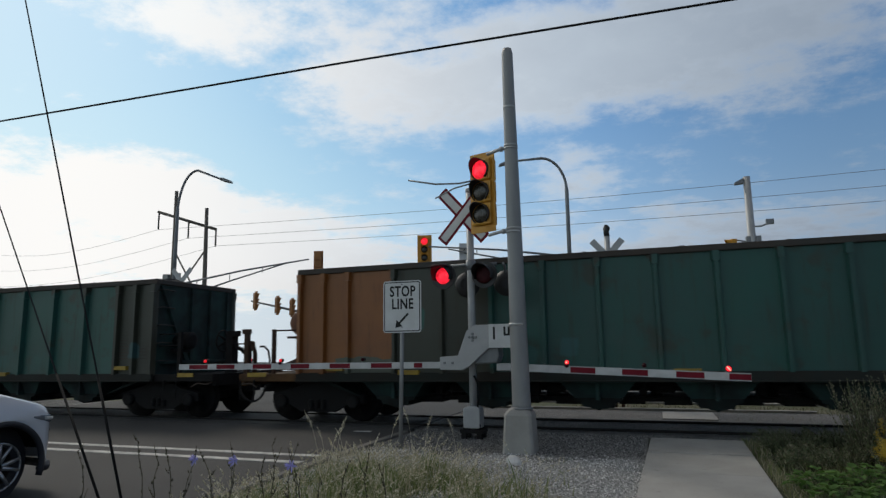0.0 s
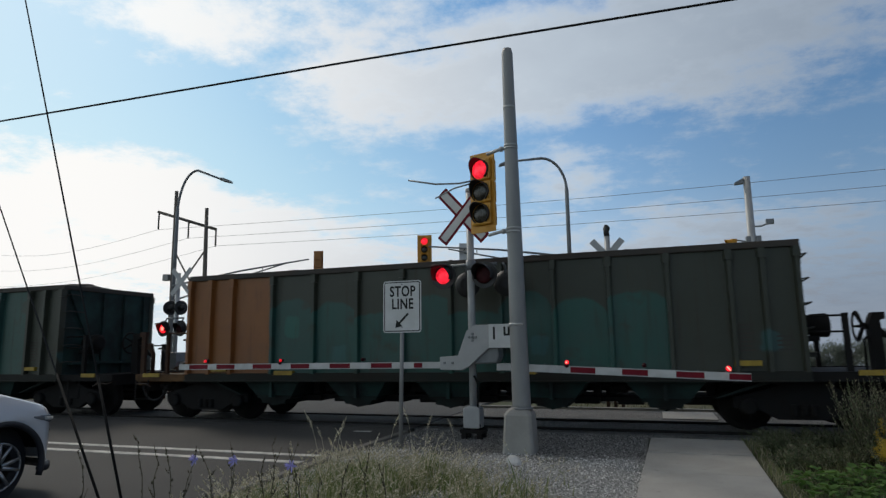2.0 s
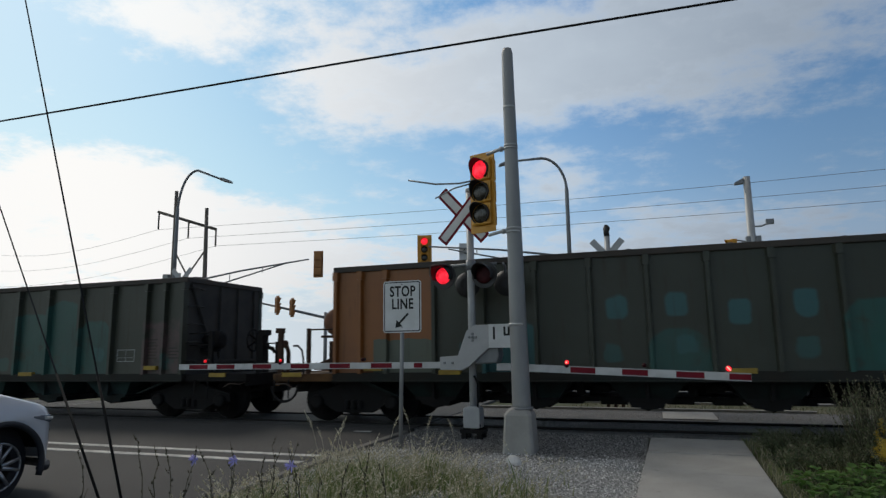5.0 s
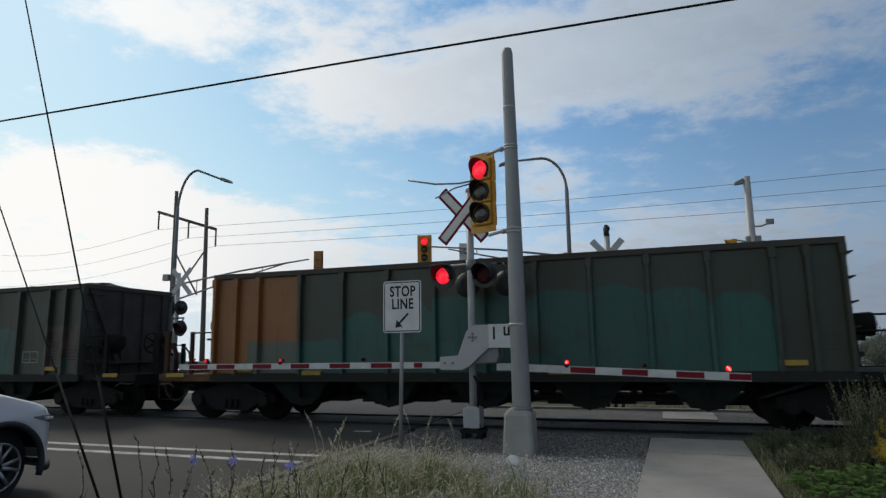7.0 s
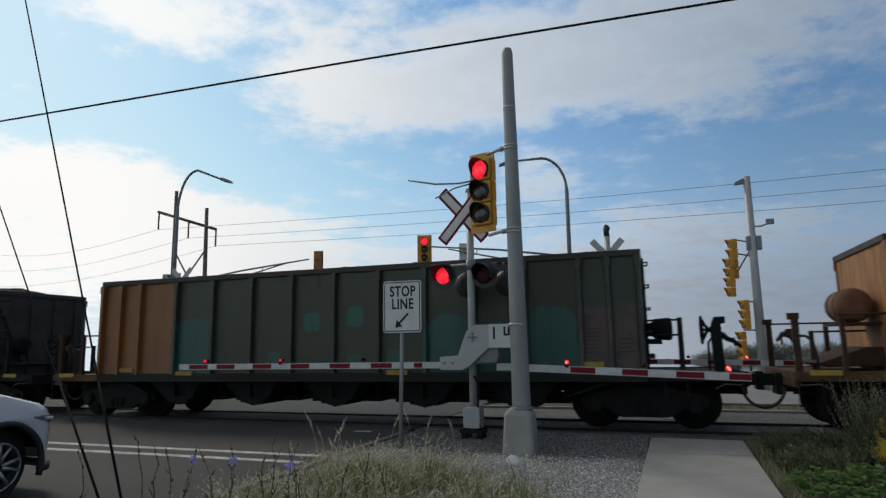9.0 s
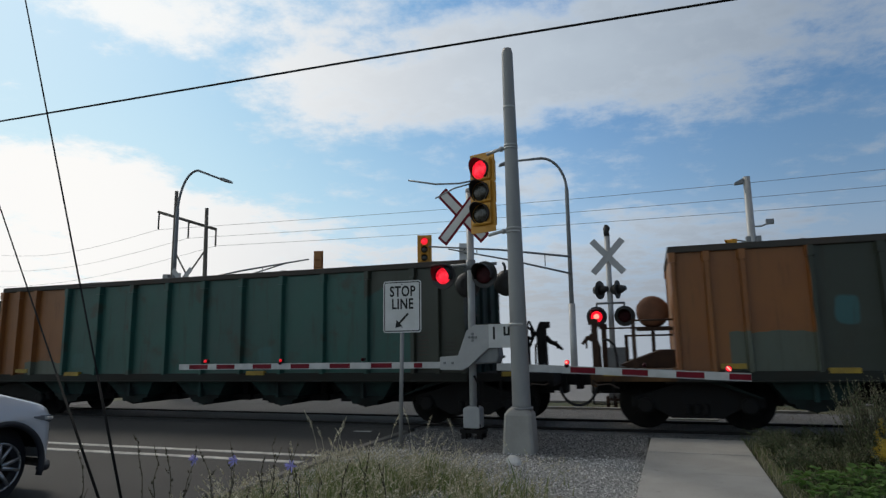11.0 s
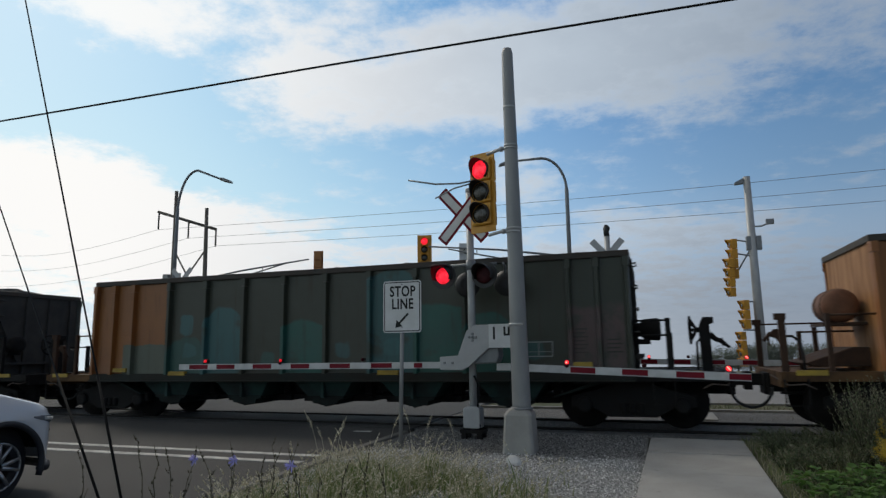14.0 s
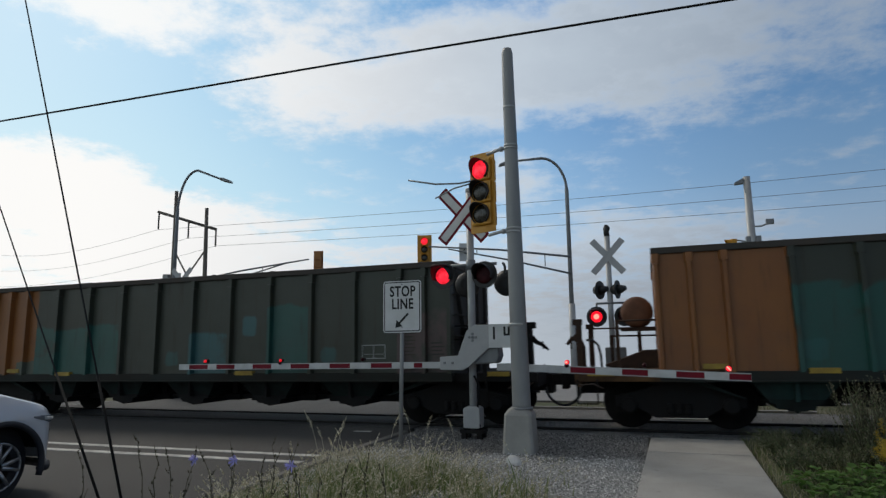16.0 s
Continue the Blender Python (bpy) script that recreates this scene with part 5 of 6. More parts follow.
# ---- the white car waiting at the line ----
def build_suv():
    AX, AR = 5.13, 0.37          # front axle and wheel radius
    suv = thing("suv", pose(-7.77, AX, 0), "white sport utility car waiting at the stop line", "car")
    white = surface("white_car_paint", (0.66, 0.67, 0.70), (0.60, 0.61, 0.64), 1.0, 200, 0.22, 0.0, 0.0)
    white.node_tree.nodes["Principled BSDF"].inputs["Coat Weight"].default_value = 0.6
    clad = surface("dark_plastic_cladding", (0.016, 0.017, 0.022), (0.026, 0.027, 0.032), 10, 150, 0.6)
    glass = surface("tinted_glass", (0.01, 0.012, 0.014), (0.014, 0.016, 0.018), 5, 60, 0.12)
    clear = surface("clear_headlight", (0.10, 0.115, 0.135), (0.30, 0.32, 0.35), 9, 60, 0.15, 0.4)
    WB = 2.70

    def lower(y):
        z = 0.24 + 0.10 * max(0.0, (y - 0.55) / 0.4)
        for c in (0.0, -WB):
            if abs(y - c) < 0.49:
                z = max(z, 0.36 + math.sqrt(0.49 ** 2 - (y - c) ** 2))
        return z

    def upper(y):      # top of the bonnet and of the waist line
        pts = ((0.93, 0.62), (0.90, 0.78), (0.80, 0.895), (0.55, 1.01), (0.0, 1.165), (-0.60, 1.21), (-3.0, 1.20), (-3.5, 1.16), (-3.6, 0.7))
        for (y0, z0), (y1, z1) in zip(pts, pts[1:]):
            if y <= y0 and y >= y1:
                return z0 + (z1 - z0) * (y0 - y) / (y0 - y1)
        return pts[-1][1] if y < pts[-1][0] else pts[0][1]

    def half(y):       # half width of the body
        if y > 0.2:
            return 0.92 - 0.46 * ((y - 0.2) / 0.73) ** 3.0
        if y < -3.2:
            return 0.92 - 0.25 * ((-3.2 - y) / 0.4) ** 2
        return 0.92

    ys = sorted({round(v, 3) for v in [0.93, 0.90, 0.86, 0.80, 0.72, 0.64, 0.56, 0.53, 0.51] + [0.489 * math.cos(math.pi * k / 14) for k in range(15)] + [-0.55, -0.65, -0.8, -1.1, -1.5, -1.9, -2.2]
                 + [-WB + 0.489 * math.cos(math.pi * k / 10) for k in range(11)] + [-3.2, -3.35, -3.5, -3.6]}, reverse=True)
    b = B()
    rings = []
    for y in ys:
        w, zl, zu = half(y), lower(y), upper(y)
        zs = max(zl + 0.02, min(zu - 0.10, 0.86 + 0.02 * math.cos(y)))
        zm = (zl + zs) / 2
        pr = [(w * 0.97, zl), (w, zm), (w * 0.995, zs), (w * 0.955, max(zs + 0.02, zu - 0.045)), (w * 0.86, zu - 0.008), (w * 0.45, zu + 0.025), (0.0, zu + 0.03)]
        line = pr + [(-u, v) for u, v in reversed(pr[:-1])]
        rings.append([b.verts.new((u, y, v)) for u, v in line])
    for v in b.verts:
        if v.co.y > 0.50:
            v.co.y = 0.50 + (v.co.y - 0.50) * 0.78
    for r0, r1 in zip(rings, rings[1:]):
        for i in range(len(r0) - 1):
            f = b.faces.new((r0[i], r0[i + 1], r1[i + 1], r1[i]))
            f.smooth = True
    b.faces.new(rings[0])
    b.faces.new(rings[-1])
    part("body", b, white, suv, "glossy white bodywork")
    for s in (-1, 1):
        for c in (0.0, -WB):
            b = B()
            pts = [(s * 0.905, c + 0.478 * math.cos(a), 0.36 + 0.478 * math.sin(a)) for a in [math.pi * (-0.10 + 1.2 * k / 20) for k in range(21)]]
            tube(b, pts, 0.035, 8)
            part("wheel_arch", b, clad, suv, "dark plastic wheel arch trim")
            b = B()
            disc_stack(b, (s * 0.66, c, 0.37), (-s, 0, 0), [(0, 0.475), (0.2, 0.475)], 24)
            part("wheel_housing", b, clad, suv)
            b = B()
            ax = Vector((s, 0, 0))
            disc_stack(b, (s * 0.66, c, AR), ax, [(0, 0.27), (0.0, 0.34), (0.03, 0.362), (0.17, 0.362), (0.21, 0.34), (0.22, 0.27), (0.19, 0.255)], 36)
            tyre = part("tyre", b, MAT["tyre"], suv)
            b = B()
            disc_stack(b, (s * 0.70, c, AR), ax, [(0, 0.252), (0.02, 0.252), (0.03, 0.06), (0.14, 0.055), (0.15, 0.03)], 28)
            part("rim_dish", b, MAT["black"], tyre)
            for k in range(10):
                a = 2 * math.pi * (k // 2) / 5 + (0.16 if k % 2 else -0.16)
                b = B()
                tube(b, [(s * 0.84, c + 0.05 * math.cos(a), AR + 0.05 * math.sin(a)), (s * 0.855, c + 0.25 * math.cos(a + (0.1 if k % 2 else -0.1)), AR + 0.25 * math.sin(a + (0.1 if k % 2 else -0.1)))], [0.026, 0.018], 6)
                part("spoke", b, MAT["rim"], tyre)
            b = B()
            tube(b, [(s * 0.855, c + 0.255 * math.cos(t), AR + 0.255 * math.sin(t)) for t in [2 * math.pi * k / 32 for k in range(33)]], 0.014, 6, caps=False)
            part("rim_ring", b, MAT["rim"], tyre)
        # headlamp, bumper corner, lower trim
        b = B()
        rows = ((0.926, 0.34, 0.868, 0.884), (0.914, 0.46, 0.832, 0.888), (0.842, 0.60, 0.792, 0.880), (0.70, 0.725, 0.775, 0.868), (0.585, 0.79, 0.782, 0.860))
        rings = [[b.verts.new(p) for p in ((s * x, y, z0), (s * x, y, z1), (s * (x - 0.07), y - 0.05, z1 + 0.004), (s * (x - 0.07), y - 0.05, z0))] for x, y, z0, z1 in rows]
        for r0, r1 in zip(rings, rings[1:]):
            for i in range(4):
                b.faces.new((r0[i], r0[(i + 1) % 4], r1[(i + 1) % 4], r1[i]))
        b.faces.new(rings[0])
        b.faces.new(rings[-1])
        part("headlight", b, clear, suv, "clear headlight with a chromed inside", bevel=0.006)
        b = B()
        tube(b, [(s * 0.912, 0.48, 0.855), (s * 0.845, 0.602, 0.838), (s * 0.703, 0.728, 0.825)], 0.020, 6)
        part("light_strip", b, MAT["white"], suv)
        b = B()
        tube(b, [(s * 0.89, 0.46, 0.29), (s * 0.845, 0.58, 0.285), (s * 0.66, 0.735, 0.29), (0, 0.80, 0.30)], [0.035, 0.045, 0.05, 0.05], 8)
        part("bumper_trim", b, clad, suv, "dark lower bumper trim")
        b = B()
        box(b, min(s * 0.88, s * 0.93), max(s * 0.88, s * 0.93), -2.25, -0.45, 0.22, 0.36)
        part("sill_trim", b, clad, suv, bevel=0.02)
    part("grille", prism(B(), [(-0.46, 0.45), (0.46, 0.45), (0.56, 0.68), (0.4, 0.74), (-0.4, 0.74), (-0.56, 0.68)], 0.82, 0.85), MAT["black"], suv, bevel=0.01)
    b = B()
    stations = [(-0.55, 0.86, 1.17, 0.80, 1.18), (-1.35, 0.86, 1.17, 0.62, 1.60), (-2.2, 0.86, 1.18, 0.62, 1.66), (-3.0, 0.85, 1.18, 0.60, 1.60), (-3.45, 0.80, 1.16, 0.72, 1.20)]
    rings = [[b.verts.new(p) for p in ((-w0, y, z0), (-w1, y, z1), (w1, y, z1 + 0.001), (w0, y, z0))] for y, w0, z0, w1, z1 in stations]
    for r0, r1 in zip(rings, rings[1:]):
        for i in range(3):
            b.faces.new((r0[i], r0[i + 1], r1[i + 1], r1[i]))
    part("windows", b, glass, suv, "dark tinted windows")
    b = B()
    rings = [[b.verts.new((u, y, z)) for u in (-0.64, 0.64)] for y, z in ((-1.3, 1.60), (-1.8, 1.665), (-2.4, 1.68), (-3.05, 1.62))]
    for r0, r1 in zip(rings, rings[1:]):
        b.faces.new((r0[0], r0[1], r1[1], r1[0]))
    roof = part("roof", b, white, suv)
    mod = roof.modifiers.new("thickness", "SOLIDIFY")
    mod.thickness = 0.04


build_suv()


# ---- plants ----
def leaf_material(name, c1, c2, c3=None):
    n = Nodes(name)
    geo = n.t.nodes.new("ShaderNodeNewGeometry").outputs["Random Per Island"]
    c = n.mix(geo, c1, c2)
    if c3:
        c = n.mix(n.math("GREATER_THAN", n.math("FRACT", n.math("MULTIPLY", geo, 7.3)), 0.62), c, c3)
    n.finish(c, 0.65)
    tl = n.t.nodes.new("ShaderNodeBsdfTranslucent")
    n.link(c, tl.inputs[0])
    ms = n.t.nodes.new("ShaderNodeMixShader")
    ms.inputs[0].default_value = 0.4
    n.link(n.b.outputs[0], ms.inputs[1])
    n.link(tl.outputs[0], ms.inputs[2])
    n.link(ms.outputs[0], n.t.nodes["Material Output"].inputs[0])
    return n.m


rng = random.Random(11)
MAT["grass"] = leaf_material("mixed_grass", (0.11, 0.155, 0.045), (0.23, 0.255, 0.11), (0.40, 0.37, 0.25))
MAT["dull_grass"] = leaf_material("dull_dry_grass", (0.085, 0.10, 0.045), (0.15, 0.15, 0.08), (0.22, 0.20, 0.13))
MAT["green_grass"] = leaf_material("fresh_green_grass", (0.085, 0.145, 0.032), (0.16, 0.21, 0.07), (0.26, 0.27, 0.13))
MAT["straw"] = leaf_material("dry_grass_heads", (0.48, 0.44, 0.31), (0.30, 0.28, 0.18), (0.62, 0.58, 0.46))
MAT["weed"] = leaf_material("dull_green_weeds", (0.065, 0.105, 0.045), (0.13, 0.165, 0.08), (0.20, 0.20, 0.13))
MAT["leaf"] = leaf_material("broad_green_leaves", (0.060, 0.14, 0.022), (0.115, 0.215, 0.045))
MAT["stem"] = surface("dark_dry_stem", (0.045, 0.040, 0.026), (0.085, 0.080, 0.050), 10, 60, 0.9)
MAT["chicory"] = leaf_material("blue_violet_petals", (0.26, 0.25, 0.60), (0.42, 0.40, 0.78))
MAT["goldenrod"] = leaf_material("yellow_flower_heads", (0.55, 0.38, 0.03), (0.42, 0.30, 0.04))
# greyed and lightened leaves: the distance haze is put into their colour
MAT["hazed_leaf"] = leaf_material("far_leaves_painted_haze", (0.095, 0.115, 0.090), (0.15, 0.17, 0.13))


def blade(vs, fs, base, lean, height, width, rnd, seg=3):
    a = rnd.uniform(0, 2 * math.pi)
    side = Vector((math.cos(a), math.sin(a), 0)) * width
    k0 = len(vs)
    for i in range(seg + 1):
        s = i / seg
        p = Vector(base) + Vector((lean[0] * s * s, lean[1] * s * s, height * (s - 0.12 * s * s)))
        w = (1 - s) ** 0.7
        if i < seg:
            vs.append(tuple(p - side * w))
            vs.append(tuple(p + side * w))
        else:
            vs.append(tuple(p))
    for i in range(seg - 1):
        q = k0 + 2 * i
        fs.append((q, q + 1, q + 3, q + 2))
    q = k0 + 2 * (seg - 1)
    fs.append((q, q + 1, q + 2))


def seed_head(vs, fs, tip, direction, length, width, rnd, n=12):
    d = Vector(direction).normalized()
    for i in range(n):
        p = Vector(tip) + d * (length * i / n)
        a = rnd.uniform(0, 6.28)
        o = Vector((math.cos(a), math.sin(a), rnd.uniform(-0.2, 0.8))) * width * (1.1 - abs(i / n - 0.4))
        u = d * (length / n * 1.3)
        k0 = len(vs)
        vs += [tuple(p), tuple(p + o + u * 0.3), tuple(p + o * 1.2 + u), tuple(p + u * 0.8)]
        fs.append((k0, k0 + 1, k0 + 2, k0 + 3))


def stuff(name, vs, fs, material, label, category):
    me = bpy.data.meshes.new(name)
    me.from_pydata(vs, [], fs)
    me.materials.append(material)
    return tagged(new(name, me), label, category, kind="stuff")


def build_verge():
    vs, fs, hv, hf, gv, gf = [], [], [], [], [], []
    n = 0
    while n < 15000:
        x, y = rng.uniform(-4.72, -0.6), rng.uniform(4.7, 10.2)
        # thick at the road's side and near the camera, thinning out over the gravel
        edge = -1.15 - 0.80 * max(y - 6.9, 0) - 0.16 * math.sin(y * 1.7) + 0.35 * noise.noise((x * 1.7, y * 1.7, 7.0))
        dens = min(1.0, max(0.02, (edge - x) / 0.9)) * min(1.0, max(0.03, (9.9 - y) / 1.6))
        dens *= 0.12 + 1.5 * max(0.0, noise.noise((x * 1.9, y * 1.9, 2.0)) + 0.28)
        if rng.random() > dens:
            n += 0.25
            continue
        n += 1
        tall = 0.06 + (0.15 + 0.34 * max(0.0, noise.noise((x * 2.3, y * 2.3, 9.0)))) * rng.random() * 1.3 * min(1.0, max(0.50, (9.6 - y) / 2.0))
        tall *= min(1.0, max(0.40, (x + 4.95) / 1.1)) * (1.0 if y < 7.9 else 0.62)
        lean = (rng.gauss(0.03, 0.10), rng.gauss(0, 0.09))
        if y < 7.5 and rng.random() < 0.30:
            blade(gv, gf, (x, y, -0.03), lean, tall * 1.15, rng.uniform(0.006, 0.011), rng)
            continue
        blade(vs, fs, (x, y, -0.03), lean, tall, rng.uniform(0.0045, 0.010), rng)
        if rng.random() < (0.16 if y < 8.6 else 0.08):
            h = min(tall * rng.uniform(1.2, 2.0), 0.62)
            blade(hv, hf, (x, y, -0.03), (lean[0] * 1.4, lean[1] * 1.4), h, 0.003, rng)
            seed_head(hv, hf, (x + lean[0] * 1.1, y + lean[1] * 1.1, h * 0.70), (lean[0] * 2 + 0.02, lean[1] * 2, 0.2), rng.uniform(0.08, 0.18), 0.017, rng)
    stuff("grass", vs, fs, MAT["grass"], "mixed green and dry grass on the verge", "grass")
    stuff("grass", gv, gf, MAT["green_grass"], "fresh green grass low in the verge", "grass")
    stuff("dry_grass", hv, hf, MAT["straw"], "pale dry seed heads standing in the verge grass", "grass")


def tall_grass(x, y, h, lean, seed):
    r = random.Random(seed)
    g = thing("tall_grass", pose(x, y, -0.03), "tall pale grass stalk with a drooping seed head", "grass", "tall grass stalks")
    b = B()
    pts = [(lean * (k / 6) ** 2, 0.1 * lean * (k / 6) ** 2, h * (k / 6)) for k in range(7)]
    part("stalk", tube(b, pts, [0.0035 - 0.0003 * k for k in range(7)], 5), MAT["straw"], g)
    vs, fs = [], []
    tip = Vector(pts[-2])
    seed_head(vs, fs, tip, Vector(pts[-1]) - tip + Vector((lean * 0.15, 0, 0)), h * 0.30, 0.022, r, 26)
    me = bpy.data.meshes.new("seed_head")
    me.from_pydata(vs, [], fs)
    me.materials.append(MAT["straw"])
    ob = new("seed_head", me)
    ob.parent = g


def chicory(x, y, h, flowers, seed):
    """A wiry branching plant with small buds; some carry a blue flower."""
    r = random.Random(seed)
    g = thing("chicory_plant", pose(x, y, -0.04), "wiry dark chicory stem with buds and blue flowers" if flowers else "wiry dark dried chicory stem with buds", "plant", "chicory plants")
    b, buds = B(), B()
    tips = []
    main = [(0.05 * math.sin(k * 0.9 + seed) * k / 8, 0.04 * math.cos(k * 1.3 + seed) * k / 8, h * k / 8) for k in range(9)]
    tube(b, main, [0.0055 - 0.0004 * k for k in range(9)], 5)
    tips.append(main[-1])
    for k in range(3, 9):
        if r.random() < 0.40:
            a = r.uniform(0, 6.28)
            p = Vector(main[k])
            q = p + Vector((math.cos(a) * 0.045, math.sin(a) * 0.045, r.uniform(0.05, 0.13)))
            tube(b, [p, (p + q) / 2 + Vector((0, 0, -0.015)), q], [0.003, 0.0025, 0.002], 4)
            tips.append(tuple(q))
            for s in (0.35, 0.65):
                m = p.lerp(q, s)
                bmesh.ops.create_icosphere(buds, subdivisions=1, radius=r.uniform(0.005, 0.009), matrix=Matrix.Translation(m))
        for j in range(3):
            p = Vector(main[k - 1]).lerp(Vector(main[k]), (j + r.random()) / 3)
            bmesh.ops.create_icosphere(buds, subdivisions=1, radius=r.uniform(0.004, 0.010), matrix=Matrix.Translation(p + Vector((r.uniform(-0.012, 0.012), r.uniform(-0.01, 0.01), 0.005))) @ Matrix.Diagonal((0.8, 0.8, 1.5, 1)))
    part("stem", b, MAT["stem"], g)
    tagged(part("bud_cluster", buds, MAT["stem"], g), kind="stuff")
    for i in range(flowers):
        p = Vector(tips[i])
        b = B()
        for k in range(13):
            a = 2 * math.pi * k / 13 + r.gauss(0, 0.12)
            d = Vector((math.cos(a), r.uniform(-0.8, -0.1), math.sin(a) * 0.85 + 0.15)).normalized() * r.uniform(0.9, 1.3)
            t = Vector((-math.sin(a), 0, math.cos(a))) * 0.0055
            v = [b.verts.new(p + q) for q in (t * 0.4, d * 0.028 + t, d * 0.041, d * 0.028 - t, -t * 0.4)]
            b.faces.new(v)
        part("flower", b, MAT["chicory"], g, "blue-violet flower")


def weed_bush(x, y, h, spread, n, seed, flowers=False):
    """Feathery upright weeds: many stems with small narrow leaves."""
    r = random.Random(seed)
    g = thing("weed_clump", pose(x, y, -0.04), "feathery dull green weeds with yellow flower heads" if flowers else "feathery dull green weeds beside the pavement", "plant", "roadside weeds")
    b = B()
    vs, fs, fv, ff = [], [], [], []
    for i in range(n):
        a, q = r.uniform(0, 6.28), spread * math.sqrt(r.random())
        base = Vector((math.cos(a) * q * 0.6, math.sin(a) * q * 0.6, 0))
        hh = h * r.uniform(0.55, 1.0)
        top = base + Vector((math.cos(a) * q * 0.5 + r.gauss(-0.05, 0.10), math.sin(a) * q * 0.4, hh))
        tube(b, [base, base.lerp(top, 0.5) + Vector((0, 0, 0.05)), top], [0.005, 0.004, 0.002], 4)
        for k in range(30):
            s = 0.15 + 0.85 * k / 30
            p = base.lerp(top, s)
            an = r.uniform(0, 6.28)
            ln = (0.035 + 0.07 * (1 - s)) * r.uniform(0.7, 1.4)
            d = Vector((math.cos(an), math.sin(an), r.uniform(0.3, 1.1))).normalized() * ln
            w = Vector((-math.sin(an), math.cos(an), 0)) * 0.007
            k0 = len(vs)
            vs += [tuple(p), tuple(p + d * 0.5 + w), tuple(p + d), tuple(p + d * 0.5 - w)]
            fs.append((k0, k0 + 1, k0 + 2, k0 + 3))
        if flowers and i % 2 == 0:
            seed_head(fv, ff, top - Vector((0, 0, 0.12)), (r.gauss(0, 0.3), r.gauss(0, 0.3), 1), 0.20, 0.045, r, 60)
    tagged(part("stem", b, MAT["stem"], g), kind="stuff")
    for nm, v, f, m in (("foliage", vs, fs, MAT["weed"]), ("flower_heads", fv, ff, MAT["goldenrod"])):
        if v:
            me = bpy.data.meshes.new(nm)
            me.from_pydata(v, [], f)
            me.materials.append(m)
            ob = new(nm, me)
            ob.parent = g
            tagged(ob, kind="stuff")


def leafy_plant(x, y, h, spread, n, seed):
    r = random.Random(seed)
    g = thing("leafy_plant", pose(x, y, -0.04), "low plant with broad bright green leaves", "plant", "low leafy plants")
    me_v, me_f = [], []
    b = B()
    for i in range(n):
        a, q = r.uniform(0, 6.28), spread * math.sqrt(r.random())
        p = Vector((math.cos(a) * q, math.sin(a) * q, h * r.uniform(0.35, 1.0) * (1.1 - 0.6 * q / spread)))
        tube(b, [(p.x * 0.4, p.y * 0.4, 0), p], [0.004, 0.002], 4)
        d = Vector((math.cos(a) + r.gauss(0, 0.5), math.sin(a) + r.gauss(0, 0.5), r.uniform(-0.35, 0.25))).normalized()
        s = d.cross(Vector((0, 0, 1))).normalized()
        up = s.cross(d)
        ln, w = r.uniform(0.07, 0.14), r.uniform(0.032, 0.055)
        k0 = len(me_v)
        for u, v, z in ((0, 0, 0), (0.3, 1, 0.10), (0.65, 0.8, 0.12), (1, 0, -0.08), (0.65, -0.8, 0.12), (0.3, -1, 0.10), (0.45, 0, -0.02)):
            me_v.append(tuple(p + d * ln * u + s * w * v + up * ln * z))
        for k in range(6):
            me_f.append((k0 + k, k0 + (k + 1) % 6, k0 + 6))
    tagged(part("stem", b, MAT["weed"], g), kind="stuff")
    me = bpy.data.meshes.new("leaves")
    me.from_pydata(me_v, [], me_f)
    me.materials.append(MAT["leaf"])
    ob = new("leaves", me)
    ob.parent = g
    tagged(ob, kind="stuff")


build_verge()
for i, (x, y, h, ln) in enumerate(((-4.05, 7.1, 0.80, -0.16), (-3.9, 7.2, 0.72, 0.10), (-3.62, 8.2, 0.66, 0.12), (-3.32, 8.4, 0.72, -0.10), (-3.2, 8.5, 0.62, 0.08), (-4.25, 7.6, 0.55, -0.09),
                                    (-2.9, 8.0, 0.50, 0.12), (-3.7, 6.6, 0.70, 0.15), (-2.75, 8.6, 0.58, -0.08), (-4.4, 8.4, 0.45, -0.1))):
    tall_grass(x, y, h, ln, 50 + i)
for i, (x, y, h, fl) in enumerate(((-2.978, 3.489, 0.949, 1), (-2.785, 3.662, 0.915, 1), (-2.201, 3.52, 0.93, 1), (-3.95, 3.55, 0.95, 0), (-3.55, 3.7, 1.02, 0), (-3.22, 3.5, 0.92, 0), (-2.45, 3.9, 1.02, 0),
                                   (-2.10, 3.6, 0.86, 0), (-2.75, 4.1, 0.95, 0), (-3.05, 3.8, 0.88, 0), (-3.75, 4.2, 0.90, 0), (-2.0, 4.2, 0.88, 0))):
    chicory(x, y, h, fl, 70 + i)
for i in range(7):
    chicory(rng.uniform(-4.1, -1.9), rng.uniform(3.5, 4.6), rng.uniform(0.62, 0.95), 0, 500 + i)
for i, (x, y, h, sp, n, fl) in enumerate(((2.62, 9.9, 1.18, 0.36, 85, False), (3.15, 9.9, 1.3, 0.5, 100, False), (1.95, 11.4, 0.30, 0.5, 70, False), (2.6, 11.5, 0.34, 0.6, 70, False), (3.3, 11.3, 0.8, 0.6, 60, False),
                                          (2.75, 9.2, 0.62, 0.45, 46, True), (2.1, 9.7, 0.34, 0.5, 60, False), (3.1, 9.2, 0.75, 0.5, 50, True), (1.75, 10.6, 0.38, 0.45, 60, False), (3.7, 10.6, 1.2, 0.6, 60, False), (1.65, 9.5, 0.28, 0.35, 40, False))):
    weed_bush(x, y, h, sp, n, 120 + i, fl)
